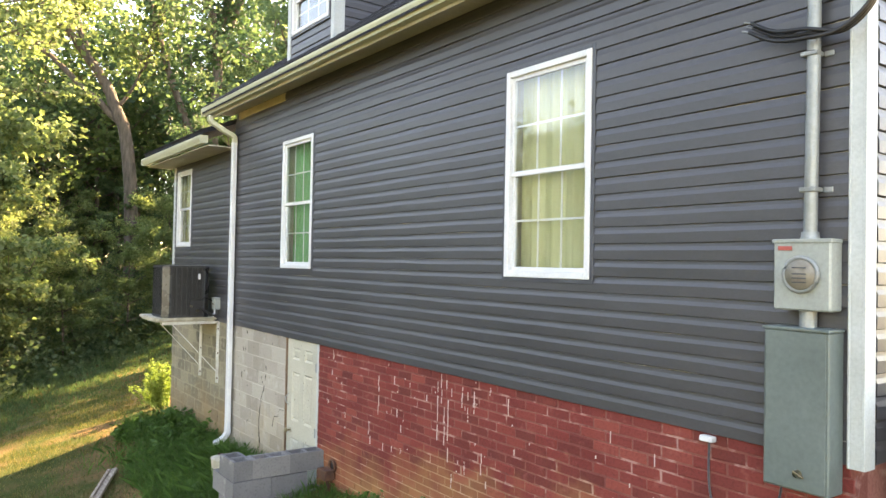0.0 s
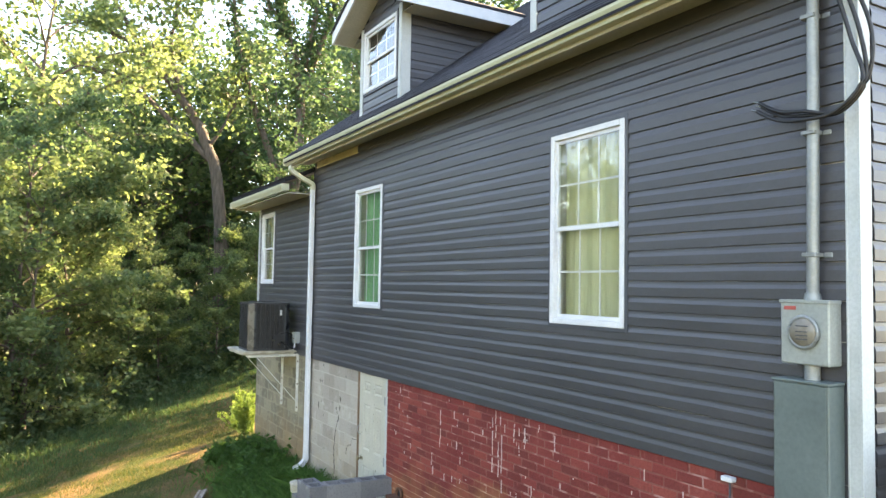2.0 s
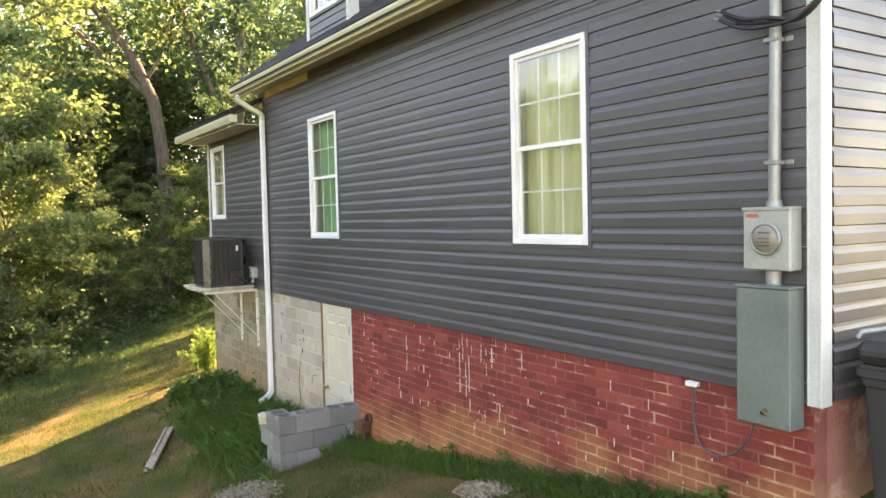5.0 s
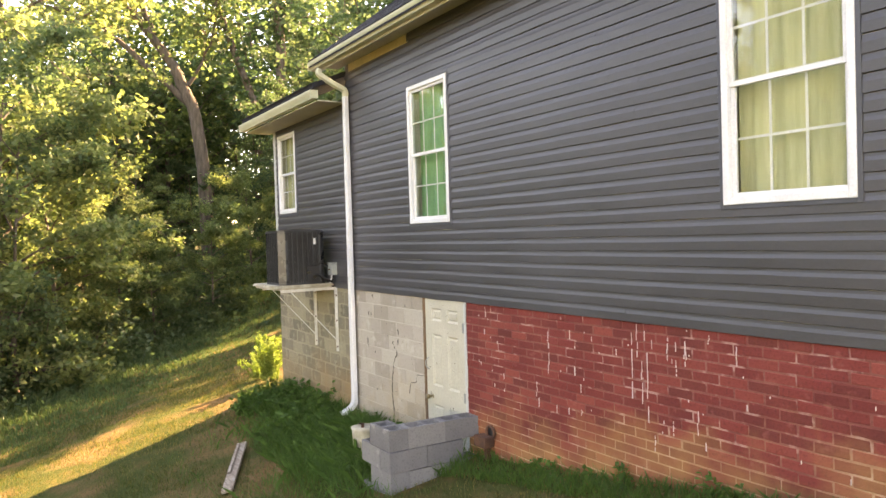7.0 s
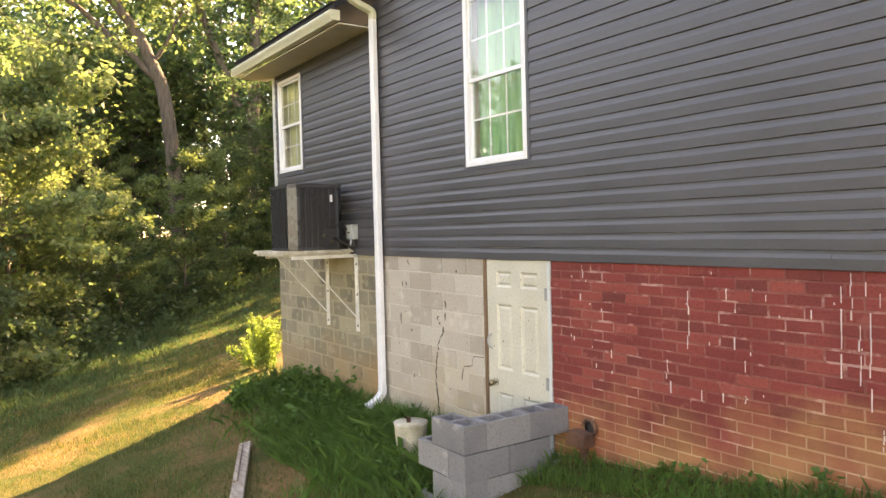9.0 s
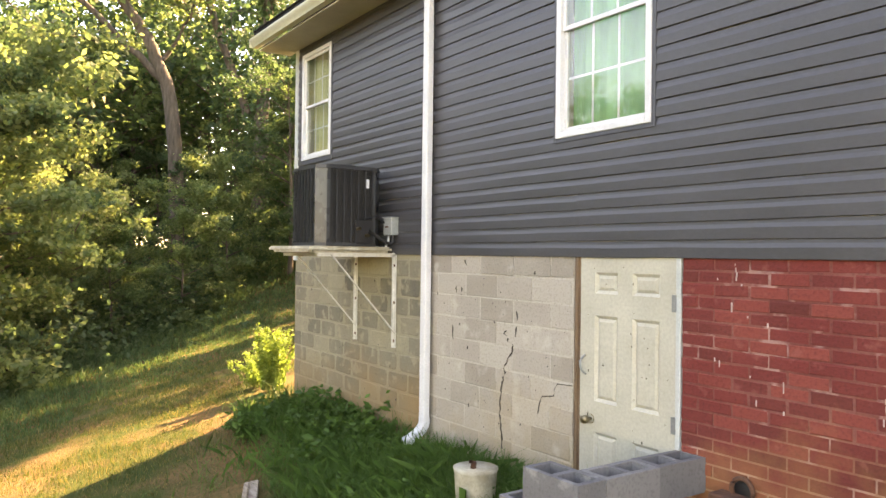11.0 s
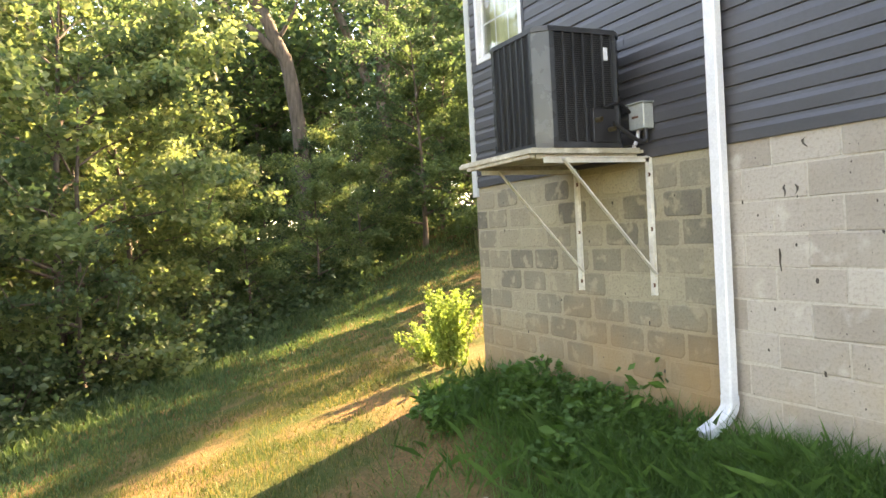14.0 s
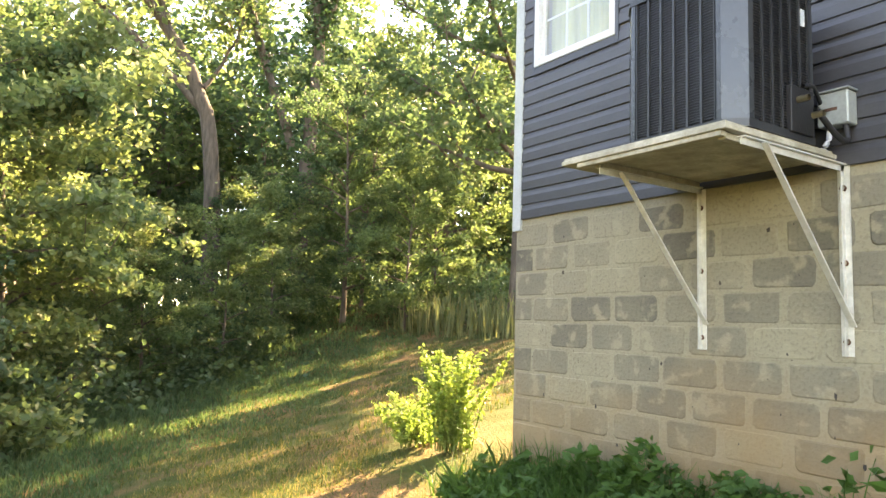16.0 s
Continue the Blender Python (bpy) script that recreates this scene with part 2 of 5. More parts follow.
def ground_material():
    m = bpy.data.materials.new("mown_lawn_soil")
    m.use_nodes = True
    nt = m.node_tree
    p = nt.nodes["Principled BSDF"]
    col = ramp(nt, noise_out(nt, 1.2, 6), [(0.3, (0.035, 0.055, 0.014)), (0.47, (0.07, 0.075, 0.022)), (0.56, (0.14, 0.095, 0.04)), (0.7, (0.24, 0.125, 0.06))])
    col = mix(nt, mapr(nt, noise_out(nt, 28, 5), 0.4, 0.7, 0, 0.6), col, (0.04, 0.055, 0.015))
    nt.links.new(col, p.inputs["Base Color"])
    p.inputs["Roughness"].default_value, p.inputs["Specular IOR Level"].default_value = 0.95, 0.1
    bump(nt, p, noise_out(nt, 40, 5), 0.9, 0.03)
    return m


GROUND = ground_material()

# ---- mesh helpers ----
def raw_mesh(name, verts, faces, mat):
    verts, faces = np.asarray(verts, float), np.asarray(faces, int)
    me = bpy.data.meshes.new(name)
    me.vertices.add(len(verts))
    me.vertices.foreach_set("co", verts.ravel())
    k = faces.shape[1]
    me.loops.add(faces.size)
    me.loops.foreach_set("vertex_index", faces.ravel())
    me.polygons.add(len(faces))
    me.polygons.foreach_set("loop_start", np.arange(0, faces.size, k))
    me.update(calc_edges=True)
    me.polygons.foreach_set("use_smooth", [False] * len(faces))
    me.materials.append(mat)
    return me


def part(name, bm, mat, parent, label=""):
    me = bpy.data.meshes.new(name)
    bm.to_mesh(me)
    bm.free()
    me.materials.append(mat)
    ob = new(name, me)
    ob.parent = parent
    return tagged(ob, label)


def mesh_part(name, me, parent, label="", m=None):
    ob = new(name, me)
    ob.parent = parent
    if m is not None:
        ob.matrix_basis = m
    return tagged(ob, label)


def thing(name, label, category, group="", kind="", at=None):
    ob = new(name)
    ob.empty_display_size = 0.1
    if at is not None:
        ob.location = at
    return tagged(ob, label, category, group, kind)


def box(bm, x0, x1, y0, y1, z0, z1, bevel=0.0, m=None):
    vs = bmesh.ops.create_cube(bm, size=1.0, matrix=Matrix.Translation(((x0 + x1) / 2, (y0 + y1) / 2, (z0 + z1) / 2)) @ Matrix.Diagonal((x1 - x0, y1 - y0, z1 - z0, 1)))["verts"]
    if bevel:
        es = list({e for v in vs for e in v.link_edges})
        r = bmesh.ops.bevel(bm, geom=es, offset=bevel, segments=1, affect="EDGES")
        vs = list({v for f in r["faces"] for v in f.verts} | {v for v in vs if v.is_valid})
    if m is not None:
        bmesh.ops.transform(bm, matrix=m, verts=vs)
    return bm


def boxed(name, dims, mat, parent, label="", bevel=0.003):
    bm = bmesh.new()
    for d in dims if isinstance(dims[0], (tuple, list)) else [dims]:
        box(bm, *d, bevel)
    return part(name, bm, mat, parent, label)


def structure(name, dims, mat, label="", category="wall"):
    ob = boxed(name, dims, mat, None, label, 0)
    return tagged(ob, label, category, "", "structure")


def extrude(bm, profile, axis, a, b):
    """Closed profile of (u, v) drawn out from a to b: axis x takes (y, z), axis y takes (x, z), axis z takes (x, y)."""
    def at(u, v, w):
        return {"x": (w, u, v), "y": (u, w, v), "z": (u, v, w)}[axis]
    lo = [bm.verts.new(at(u, v, a)) for u, v in profile]
    hi = [bm.verts.new(at(u, v, b)) for u, v in profile]
    n = len(profile)
    fs = [bm.faces.new([lo[i], lo[(i + 1) % n], hi[(i + 1) % n], hi[i]]) for i in range(n)]
    fs += [bm.faces.new(lo[::-1]), bm.faces.new(hi)]
    bmesh.ops.recalc_face_normals(bm, faces=fs)
    return bm


def tube_arrays(path, radii, n=8):
    path = np.asarray(path, float)
    d = np.gradient(path, axis=0)
    d /= np.linalg.norm(d, axis=1)[:, None] + 1e-9
    ref = np.where(np.abs(d[:, 2:3]) > 0.9, [[1.0, 0, 0]], [[0, 0, 1.0]])
    u = np.cross(d, ref)
    u /= np.linalg.norm(u, axis=1)[:, None]
    v = np.cross(d, u)
    a = np.linspace(0, 2 * np.pi, n, endpoint=False)
    ring = path[:, None] + np.asarray(radii, float)[:, None, None] * (u[:, None] * np.cos(a)[None, :, None] + v[:, None] * np.sin(a)[None, :, None])
    verts = ring.reshape(-1, 3)
    i = np.arange(len(path) - 1)[:, None] * n
    j = np.arange(n)[None]
    k = (j + 1) % n
    faces = np.stack([i + j, i + k, i + n + k, i + n + j], -1).reshape(-1, 4)
    return verts, faces


def tubes(name, runs, mat, n=8):
    vs, fs, off = [], [], 0
    for path, radii in runs:
        v, f = tube_arrays(path, radii, n)
        vs.append(v), fs.append(f + off)
        off += len(v)
    me = raw_mesh(name, np.concatenate(vs), np.concatenate(fs), mat)
    me.polygons.foreach_set("use_smooth", [True] * len(me.polygons))
    return me


def smooth_path(pts, steps=8):
    pts = [Vector(p) for p in pts]
    out = []
    for i in range(len(pts) - 1):
        p0, p1, p2, p3 = pts[max(i - 1, 0)], pts[i], pts[i + 1], pts[min(i + 2, len(pts) - 1)]
        for s in range(steps):
            t = s / steps
            out.append(0.5 * ((2 * p1) + (p2 - p0) * t + (2 * p0 - 5 * p1 + 4 * p2 - p3) * t * t + (3 * p1 - 3 * p2 + p3 - p0) * t ** 3))
    out.append(pts[-1])
    return [tuple(p) for p in out]


# ---- ground ----
def ground_z(x, y):
    x, y = np.asarray(x, float), np.asarray(y, float)
    z0 = np.interp(x, [-80, -40, -26, -20, -16, -13, -10.3, -7.5, -5, -3.4, -1.6, 0, 1, 3, 12], [-3.6, -3.4, -3.0, -2.75, -2.4, -2.0, -1.74, -1.69, -1.6, -1.38, -1.08, -0.82, -0.68, -0.5, -0.2])
    c = np.interp(x, [-12, -5, 2], [0.22, 0.19, 0.10])
    yy = np.clip(y, -12, 9)
    bank = 1.6 / (1 + np.exp(-((-(x + 26) * 0.69 - (y - 5) * 0.2) / 1.6)))
    return z0 + c * yy + bank * np.clip((y - 3) / 5, 0, 1)


def grid_lines(a, b, step):
    inner = np.arange(a, b + 1e-6, step)
    out = [1.0, 3, 8, 20, 50, 120, 300, 700, 1500]
    return np.concatenate([[a - o for o in out[::-1]], inner, [b + o for o in out]])


gx, gy = grid_lines(-48, 10, 0.5), grid_lines(-14, 30, 0.5)
X, Y = np.meshgrid(gx, gy)
Z = ground_z(X, Y)
rng = np.random.default_rng(3)
near = (np.abs(X + 19) < 30) & (np.abs(Y - 8) < 23)
Z = Z + near * rng.normal(0, 0.012, Z.shape)
idx = np.arange(X.size).reshape(X.shape)
q = np.stack([idx[:-1, :-1], idx[:-1, 1:], idx[1:, 1:], idx[1:, :-1]], -1).reshape(-1, 4)
ground = new("ground", raw_mesh("ground", np.stack([X, Y, Z], -1).reshape(-1, 3), q, GROUND))
ground.data.polygons.foreach_set("use_smooth", [True] * len(ground.data.polygons))
tagged(ground, "mown lawn with bare reddish earth sloping away from the house", "lawn", "", "structure")

# ---- house ----
XL, XM, XR = -10.30, -7.38, 0.975
PITCH = 0.1053
Z0 = -0.017
TOP, TOP_L = 2.93, 2.44
WIN = {"a": (-1.565, -0.715, 0.80, 2.32), "b": (-5.70, -4.87, 0.80, 2.32), "c": (-10.10, -9.32, 1.085, 2.34)}
DOOR = (-5.46, -4.69)


def wall_with_holes(name, x0, x1, z0, z1, holes, y0, y1, mat, label):
    """A wall along x cut by the rectangles (x0, x1, z0, z1)."""
    bm = bmesh.new()
    xs = sorted({x0, x1, *[h[i] for h in holes for i in (0, 1)]})
    for a, b in zip(xs, xs[1:]):
        zs = [z0]
        for h in sorted([h for h in holes if h[0] <= a and h[1] >= b], key=lambda h: h[2]):
            zs += [h[2], h[3]]
        zs.append(z1)
        for lo, hi in zip(zs[::2], zs[1::2]):
            if hi - lo > 1e-4:
                box(bm, a, b, y0, y1, lo, hi)
    ob = part(name, bm, mat, None)
    return tagged(ob, label, "wall", "", "structure")


wall_front = wall_with_holes("wall_front", XM, XR - 0.02, 0.0, TOP, [WIN["a"], WIN["b"]], 0.008, 0.14, ROOMM, "front house wall clad in dark grey vinyl siding")
wall_wing = wall_with_holes("wall_wing", XL + 0.02, XM, 0.0, TOP_L, [WIN["c"]], 0.008, 0.14, ROOMM, "wall of the lower wing clad in dark grey vinyl siding")
structure("wall_back", (XL + 0.02, XR - 0.02, 8.0, 8.14, -1.9, TOP), ROOMM, "plain back wall of the house")
structure("wall_west", (XL + 0.02, XL + 0.16, 0.14, 8.0, -2.3, TOP_L), ROOMM, "plain end wall of the wing")
structure("floor", (XL + 0.16, XR - 0.16, 0.14, 8.0, -0.10, -0.02), ROOMM, "plain floor inside the house", "floor")
structure("ceiling", (XM, XR - 0.16, 0.14, 8.0, TOP - 0.06, TOP - 0.01), ROOMM, "plain ceiling inside the house", "ceiling")
structure("ceiling_wing", (XL + 0.16, XM - 0.01, 0.14, 8.0, TOP_L - 0.06, TOP_L - 0.01), ROOMM, "plain ceiling inside the wing", "ceiling")
structure("partition", (-3.2, -3.1, 0.14, 8.0, -0.02, TOP - 0.06), ROOMM, "plain inner wall")
EAVE_Y, RIDGE_Y, RIDGE_Z = -0.40, 4.0, 6.30
SLOPE = 0.75


def roof_z(y):
    return 3.0 + SLOPE * (y + 0.4)


def gable(name, x0, x1, label):
    bm = bmesh.new()
    extrude(bm, [(0.0, -0.02), (8.14, -0.02), (8.14, roof_z(0) - 0.16), (4.0, roof_z(4.0) - 0.2), (0.0, roof_z(0) - 0.16)], "x", x0, x1)
    return tagged(part(name, bm, ROOMM, None), label, "wall", "", "structure")


wall_gable = gable("wall_gable", XR - 0.14, XR - 0.02, "gable wall clad in dark grey vinyl siding")


def board_mesh(length, rng, wave=0.0025):
    """One dutch lap of siding: a flat lower face with a lip, then a bevel back to a narrow flute."""
    n = max(2, int(length / 0.45) + 1)
    xs = np.linspace(0, length, n)
    prof = [(0.007, 0.0), (-0.012, 0.0), (-0.0155, 0.003), (-0.0145, PITCH * 0.58), (-0.0135, PITCH * 0.61), (-0.0072, PITCH * 0.80), (-0.0050, PITCH * 0.99), (0.0045, PITCH * 0.995)]
    dz, dy = rng.normal(0, wave * 0.7, n), rng.normal(0, wave * 0.45, n)
    v = [(x, y + b * (y < 0), z + a) for x, a, b in zip(xs, dz, dy) for y, z in prof]
    k = len(prof)
    f = [(i * k + j, (i + 1) * k + j, (i + 1) * k + (j + 1) % k, i * k + (j + 1) % k) for i in range(n - 1) for j in range(k)]
    f += [tuple(j for j in (0, 1, 4, 7)), tuple((n - 1) * k + j for j in (7, 4, 1, 0))]
    return raw_mesh("siding_board", v, f, SIDING)


def clad(parent, x0, x1, z0, z1, holes, place, seed, seg=3.66, cut=None):
    """Boards in courses from z0 to z1, broken at the holes and at butt laps. place(x, z) is the pose of a board's lower left end."""
    r = np.random.default_rng(seed)
    z, row = z0, 0
    while z < z1 - 0.02:
        a0, b0 = cut(z) if cut else (x0, x1)
        spans = [(a0, b0)]
        for h in holes:
            if h[2] < z + PITCH * 0.6 and h[3] > z + PITCH * 0.4:
                spans = [s for a, b in spans for s in ((a, min(b, h[0] - 0.03)), (max(a, h[1] + 0.03), b)) if s[1] - s[0] > 0.02]
        for a, b in spans:
            x, first = a, True
            while x < b - 1e-3:
                e = min(b, x + (seg * r.uniform(0.25, 1.0) if first else seg))
                if b - e < 0.25:
                    e = b
                mesh_part("siding_board", board_mesh(e - x, r), parent, "", place(x, z))
                x, first = e, False
        z += PITCH
        row += 1


def front_at(x, z):
    return pose(x, 0, z)


# soil-side masonry: backing walls carry the joints
BR_X0 = -4.645
foundation_brick = structure("foundation_brick", (BR_X0, XR - 0.03, 0.004, 0.12, -2.2, 0.0), MORTAR, "red painted brick foundation with pale drips and muddy lower courses")
foundation_side = structure("foundation_side", (XR - 0.13, XR - 0.03, 0.12, 8.0, -2.2, -0.02), MORTAR, "brick foundation under the gable wall")
foundation_pale = structure("foundation_pale", (XM, -5.525, 0.004, 0.14, -2.4, 0.0), MORTARP, "pale painted block foundation with a stair-step crack")
foundation_grey = structure("foundation_grey", (XL + 0.01, XM - 0.001, 0.004, 0.14, -2.6, 0.0), MORTARG, "bare grey block foundation with smeared tan mortar")


# windows
def window(name, x0, x1, z0, z1, m, parent, label, curtain, cols=3, rows=2, low=0.028):
    """A vinyl sash window in its own plane: x across, -y outward."""
    w = thing(name, label, "window", "", "" if parent else "structure") if parent is None else new(name)
    if parent is not None:
        w.parent = parent
        tagged(w, label)
    w.matrix_basis = m
    t = 0.045
    boxed("window_frame", [(x0, x0 + t, -0.028, 0.05, z0, z1), (x1 - t, x1, -0.028, 0.05, z0, z1), (x0 + t, x1 - t, -0.028, 0.05, z1 - t, z1), (x0 + t, x1 - t, -0.028, 0.05, z0, z0 + t)], WHITE, w, "white vinyl frame", 0.004)
    boxed("channel_trim", [(x0 - 0.028, x0, -0.020, 0.0, z0 - low, z1 + 0.028), (x1, x1 + 0.028, -0.020, 0.0, z0 - low, z1 + 0.028), (x0, x1, -0.020, 0.0, z1, z1 + 0.028), (x0, x1, -0.020, 0.0, z0 - low, z0)], JTRIM, w, "dark grey channel", 0.002)
    zm = (z0 + z1) / 2
    r = 0.03
    for nm, a, b, y in (("upper_sash", zm - 0.02, z1 - t, 0.006), ("lower_sash", z0 + t, zm + 0.02, 0.024)):
        s = boxed(nm, [(x0 + t, x0 + t + r, y - 0.012, y + 0.012, a, b), (x1 - t - r, x1 - t, y - 0.012, y + 0.012, a, b), (x0 + t + r, x1 - t - r, y - 0.012, y + 0.012, b - r, b), (x0 + t + r, x1 - t - r, y - 0.012, y + 0.012, a, a + r)], WHITE, w, "white sash", 0.002)
        g = boxed("pane", (x0 + t + r - 0.003, x1 - t - r + 0.003, y - 0.002, y + 0.002, a + r - 0.003, b - r + 0.003), GLASS, s, "clear glass reflecting the woods", 0)
        g.visible_shadow = False
        bars = []
        xa, xb, za, zb = x0 + t + r, x1 - t - r, a + r, b - r
        for i in range(1, cols):
            c = xa + (xb - xa) * i / cols
            bars.append((c - 0.008, c + 0.008, y + 0.005, y + 0.009, za, zb))
        for i in range(1, rows):
            c = za + (zb - za) * i / rows
            bars.append((xa, xb, y + 0.0055, y + 0.0085, c - 0.008, c + 0.008))
        boxed("grille", bars, WHITE, s, "white grille bars", 0)
    if curtain:
        n = 40
        xs = np.linspace(x0 + 0.02, x1 - 0.02, n)
        ys = 0.13 + 0.018 * np.sin(np.linspace(0, 26, n)) + 0.006 * np.sin(np.linspace(0, 71, n))
        v = [(x, y + o, z) for o in (0, 0.004) for z in (z0 - 0.05, z1 + 0.04) for x, y in zip(xs, ys)]
        f = [(i, i + 1, n + i + 1, n + i) for i in range(n - 1)] + [(2 * n + i + 1, 2 * n + i, 3 * n + i, 3 * n + i + 1) for i in range(n - 1)]
        cm = raw_mesh("curtain", v, f, curtain)
        cm.polygons.foreach_set("use_smooth", [True] * len(cm.polygons))
        c = new("curtain", cm)
        c.matrix_world = m
        tagged(c, "%s hanging behind the window" % ("green curtain" if curtain is GREENC else "cream patterned curtain"), "curtain")
    return w


ID = Matrix.Identity(4)
window("window_1", *WIN["a"], ID, None, "white double-hung window with grilles in dark siding, woods mirrored in it", CREAM)
window("window_2", *WIN["b"], ID, None, "white double-hung window with grilles and a green curtain above the cellar door", GREENC)
window("window_3", *WIN["c"], ID, None, "smaller white double-hung window over the air conditioner", CREAM, 3, 2, 0.055)
SIDE = pose(XR, 0, 0, 0, 0, 90)
WIN4 = (1.25, 2.13, 0.80, 2.32)
window("window_4", *WIN4, SIDE, None, "white double-hung window in the gable wall", CREAM)

clad(wall_front, XM, 0.91, Z0, TOP - 0.16, [WIN["a"], WIN["b"]], front_at, 11)
clad(wall_front, -5.7, 0.91, Z0 + PITCH * 27, TOP, [], front_at, 12, 3.66, lambda z: (-5.72 + (z - 2.8) * 1.5, 0.91))
clad(wall_wing, XL + 0.02, XM, Z0, TOP_L, [WIN["c"]], front_at, 13)
clad(wall_gable, 0.11, 8.1, Z0, 6.2, [WIN4], lambda x, z: pose(XR, x, z, 0, 0, 90), 14, 3.66,
     lambda z: (0.11, 8.0) if z < 2.9 else (max(0.0, (z - 2.95) / SLOPE), 8.0 - max(0.0, (z - 2.95) / SLOPE)))
tagged(boxed("bare_strip", (XM + 0.10, -5.66, -0.004, 0.006, 2.765, TOP - 0.004), BEIGE, wall_front, "bare beige sheathing strip where siding is missing"))

# corner posts and trims
corner = thing("corner_post", "wide white vinyl corner post where the two walls meet", "trim")
bm = bmesh.new()
extrude(bm, [(0.915, -0.022), (0.997, -0.022), (0.997, 0.075), (0.975, 0.075), (0.975, 0.0), (0.915, 0.0)], "z", -0.03, TOP)
part("post_body", bm, POST, corner)
boxed("raised_edge", [(0.917, 0.927, -0.028, -0.020, -0.03, TOP), (0.985, 0.997, -0.028, -0.020, -0.03, TOP)], POST, corner, "", 0.002)
corner2 = thing("corner_post", "white vinyl corner post at the far end of the wing", "trim")
bm = bmesh.new()
extrude(bm, [(XL - 0.012, -0.022), (XL + 0.075, -0.022), (XL + 0.075, 0.0), (XL + 0.01, 0.0), (XL + 0.01, 0.08), (XL - 0.012, 0.08)], "z", -0.10, TOP_L)
part("post_body", bm, POST, corner2)


# roofs
def roof_slab(name, y0, y1, x0, x1, label, zf, thick=0.09):
    bm = bmesh.new()
    extrude(bm, [(y0, zf(y0)), (y1, zf(y1)), (y1, zf(y1) - thick), (y0, zf(y0) - thick)], "x", x0, x1)
    return tagged(part(name, bm, SHINGLE, None), label, "roof", "", "structure")


def shingles(name, x0, x1, y0, y1, zf, slope, parent, label, seed, skip=None, step=0.135, tab=0.33):
    """Rows of tabs, each a thin wedge lying on the slope."""
    r = np.random.default_rng(seed)
    v, f = [], []
    dy = step / math.hypot(1, slope)
    y, row = y0, 0
    while y < y1 - 0.02:
        x = x0 - (tab * 0.5 * (row % 2)) - r.uniform(0, 0.05)
        while x < x1:
            a, b = max(x, x0), min(x + tab - 0.006, x1)
            x += tab
            if b - a < 0.03 or (skip and skip((a + b) / 2, y)):
                continue
            h, ye = 0.008 + r.uniform(0, 0.004), min(y + dy * 1.15, y1)
            n = len(v)
            z0, z1 = zf(y) , zf(ye)
            v += [(a, y, z0 + 0.001), (b, y, z0 + 0.001), (b, ye, z1 + 0.001), (a, ye, z1 + 0.001), (a, y, z0 + h), (b, y, z0 + h), (b, ye, z1 + 0.003), (a, ye, z1 + 0.003)]
            f += [(n, n + 1, n + 5, n + 4), (n + 4, n + 5, n + 6, n + 7), (n, n + 4, n + 7, n + 3), (n + 1, n + 2, n + 6, n + 5)]
        y += dy
        row += 1
    return tagged(mesh_part(name, raw_mesh(name, v, f, SHINGLE), parent, label), kind="stuff")


DORMERS = (-1.275, -5.045)
DW = 0.60
roof = roof_slab("roof", EAVE_Y, RIDGE_Y, XM - 0.28, 1.30, "dark asphalt shingle roof with two dormers", roof_z)
roof_slab("roof_back", 8.4, RIDGE_Y, XM - 0.28, 1.30, "rear slope of the shingle roof", lambda y: roof_z(8 - y))
shingles("shingles", XM - 0.28, 1.30, EAVE_Y - 0.02, RIDGE_Y, roof_z, SLOPE, roof, "", 5, lambda x, y: any(abs(x - c) < DW - 0.1 and 0.1 < y < 1.3 for c in DORMERS))
SOFZ = TOP
structure("soffit", (XM - 0.24, 1.26, -0.27, 0.0, SOFZ - 0.002, SOFZ + 0.012), SOFFIT, "vented white soffit under the eave", "soffit")
structure("fascia", (XM - 0.28, 1.30, -0.30, -0.27, SOFZ - 0.075, roof_z(-0.3) - 0.092), SOFFIT, "white fascia board", "fascia")
wing_z = lambda y: 2.66 + 0.42 * (y + 0.46)
wing_roof = roof_slab("roof_wing", -0.46, 5.0, XL - 0.27, XM - 0.0, "low shingle roof of the wing", wing_z, 0.06)
shingles("shingles", XL - 0.27, XM, -0.48, 5.0, wing_z, 0.42, wing_roof, "", 6, None, 0.2, 0.5)
structure("soffit_wing", (XL - 0.24, XM, -0.40, 0.0, TOP_L, TOP_L + 0.012), SOFFIT, "white soffit of the wing", "soffit")
structure("wall_upper_west", (XM, XM + 0.1, 0.0, 8.0, TOP_L, TOP), SIDING, "strip of siding above the wing roof")
bm = bmesh.new()
extrude(bm, [(0.0, TOP), (8.0, TOP), (4.0, roof_z(4.0) - 0.12)], "x", XM, XM + 0.1)
tagged(part("wall_gable_west", bm, SIDING, None), "siding gable at the far end", "wall", "", "structure")

# rake boards of the gable
rake = thing("rake_trim", "white rake board along the gable edge of the roof", "trim")
bm = bmesh.new()
extrude(bm, [(-0.42, roof_z(-0.42) - 0.012), (4.0, roof_z(4) - 0.012), (4.0, roof_z(4) - 0.17), (-0.20, roof_z(-0.20) - 0.17), (-0.27, 2.87), (-0.42, 2.87)], "x", 1.302, 1.325)
part("rake_board", bm, WHITE, rake)
bm = bmesh.new()
extrude(bm, [(8.42, roof_z(-0.42) - 0.012), (4.0, roof_z(4) - 0.012), (4.0, roof_z(4) - 0.17), (8.42, 2.85)], "x", 1.302, 1.325)
part("rake_board", bm, WHITE, rake)
bm = bmesh.new()
extrude(bm, [(-0.20, roof_z(-0.20) - 0.15), (4.0, roof_z(4) - 0.15), (4.0, roof_z(4) - 0.168), (-0.20, roof_z(-0.20) - 0.168)], "x", XR, 1.302)
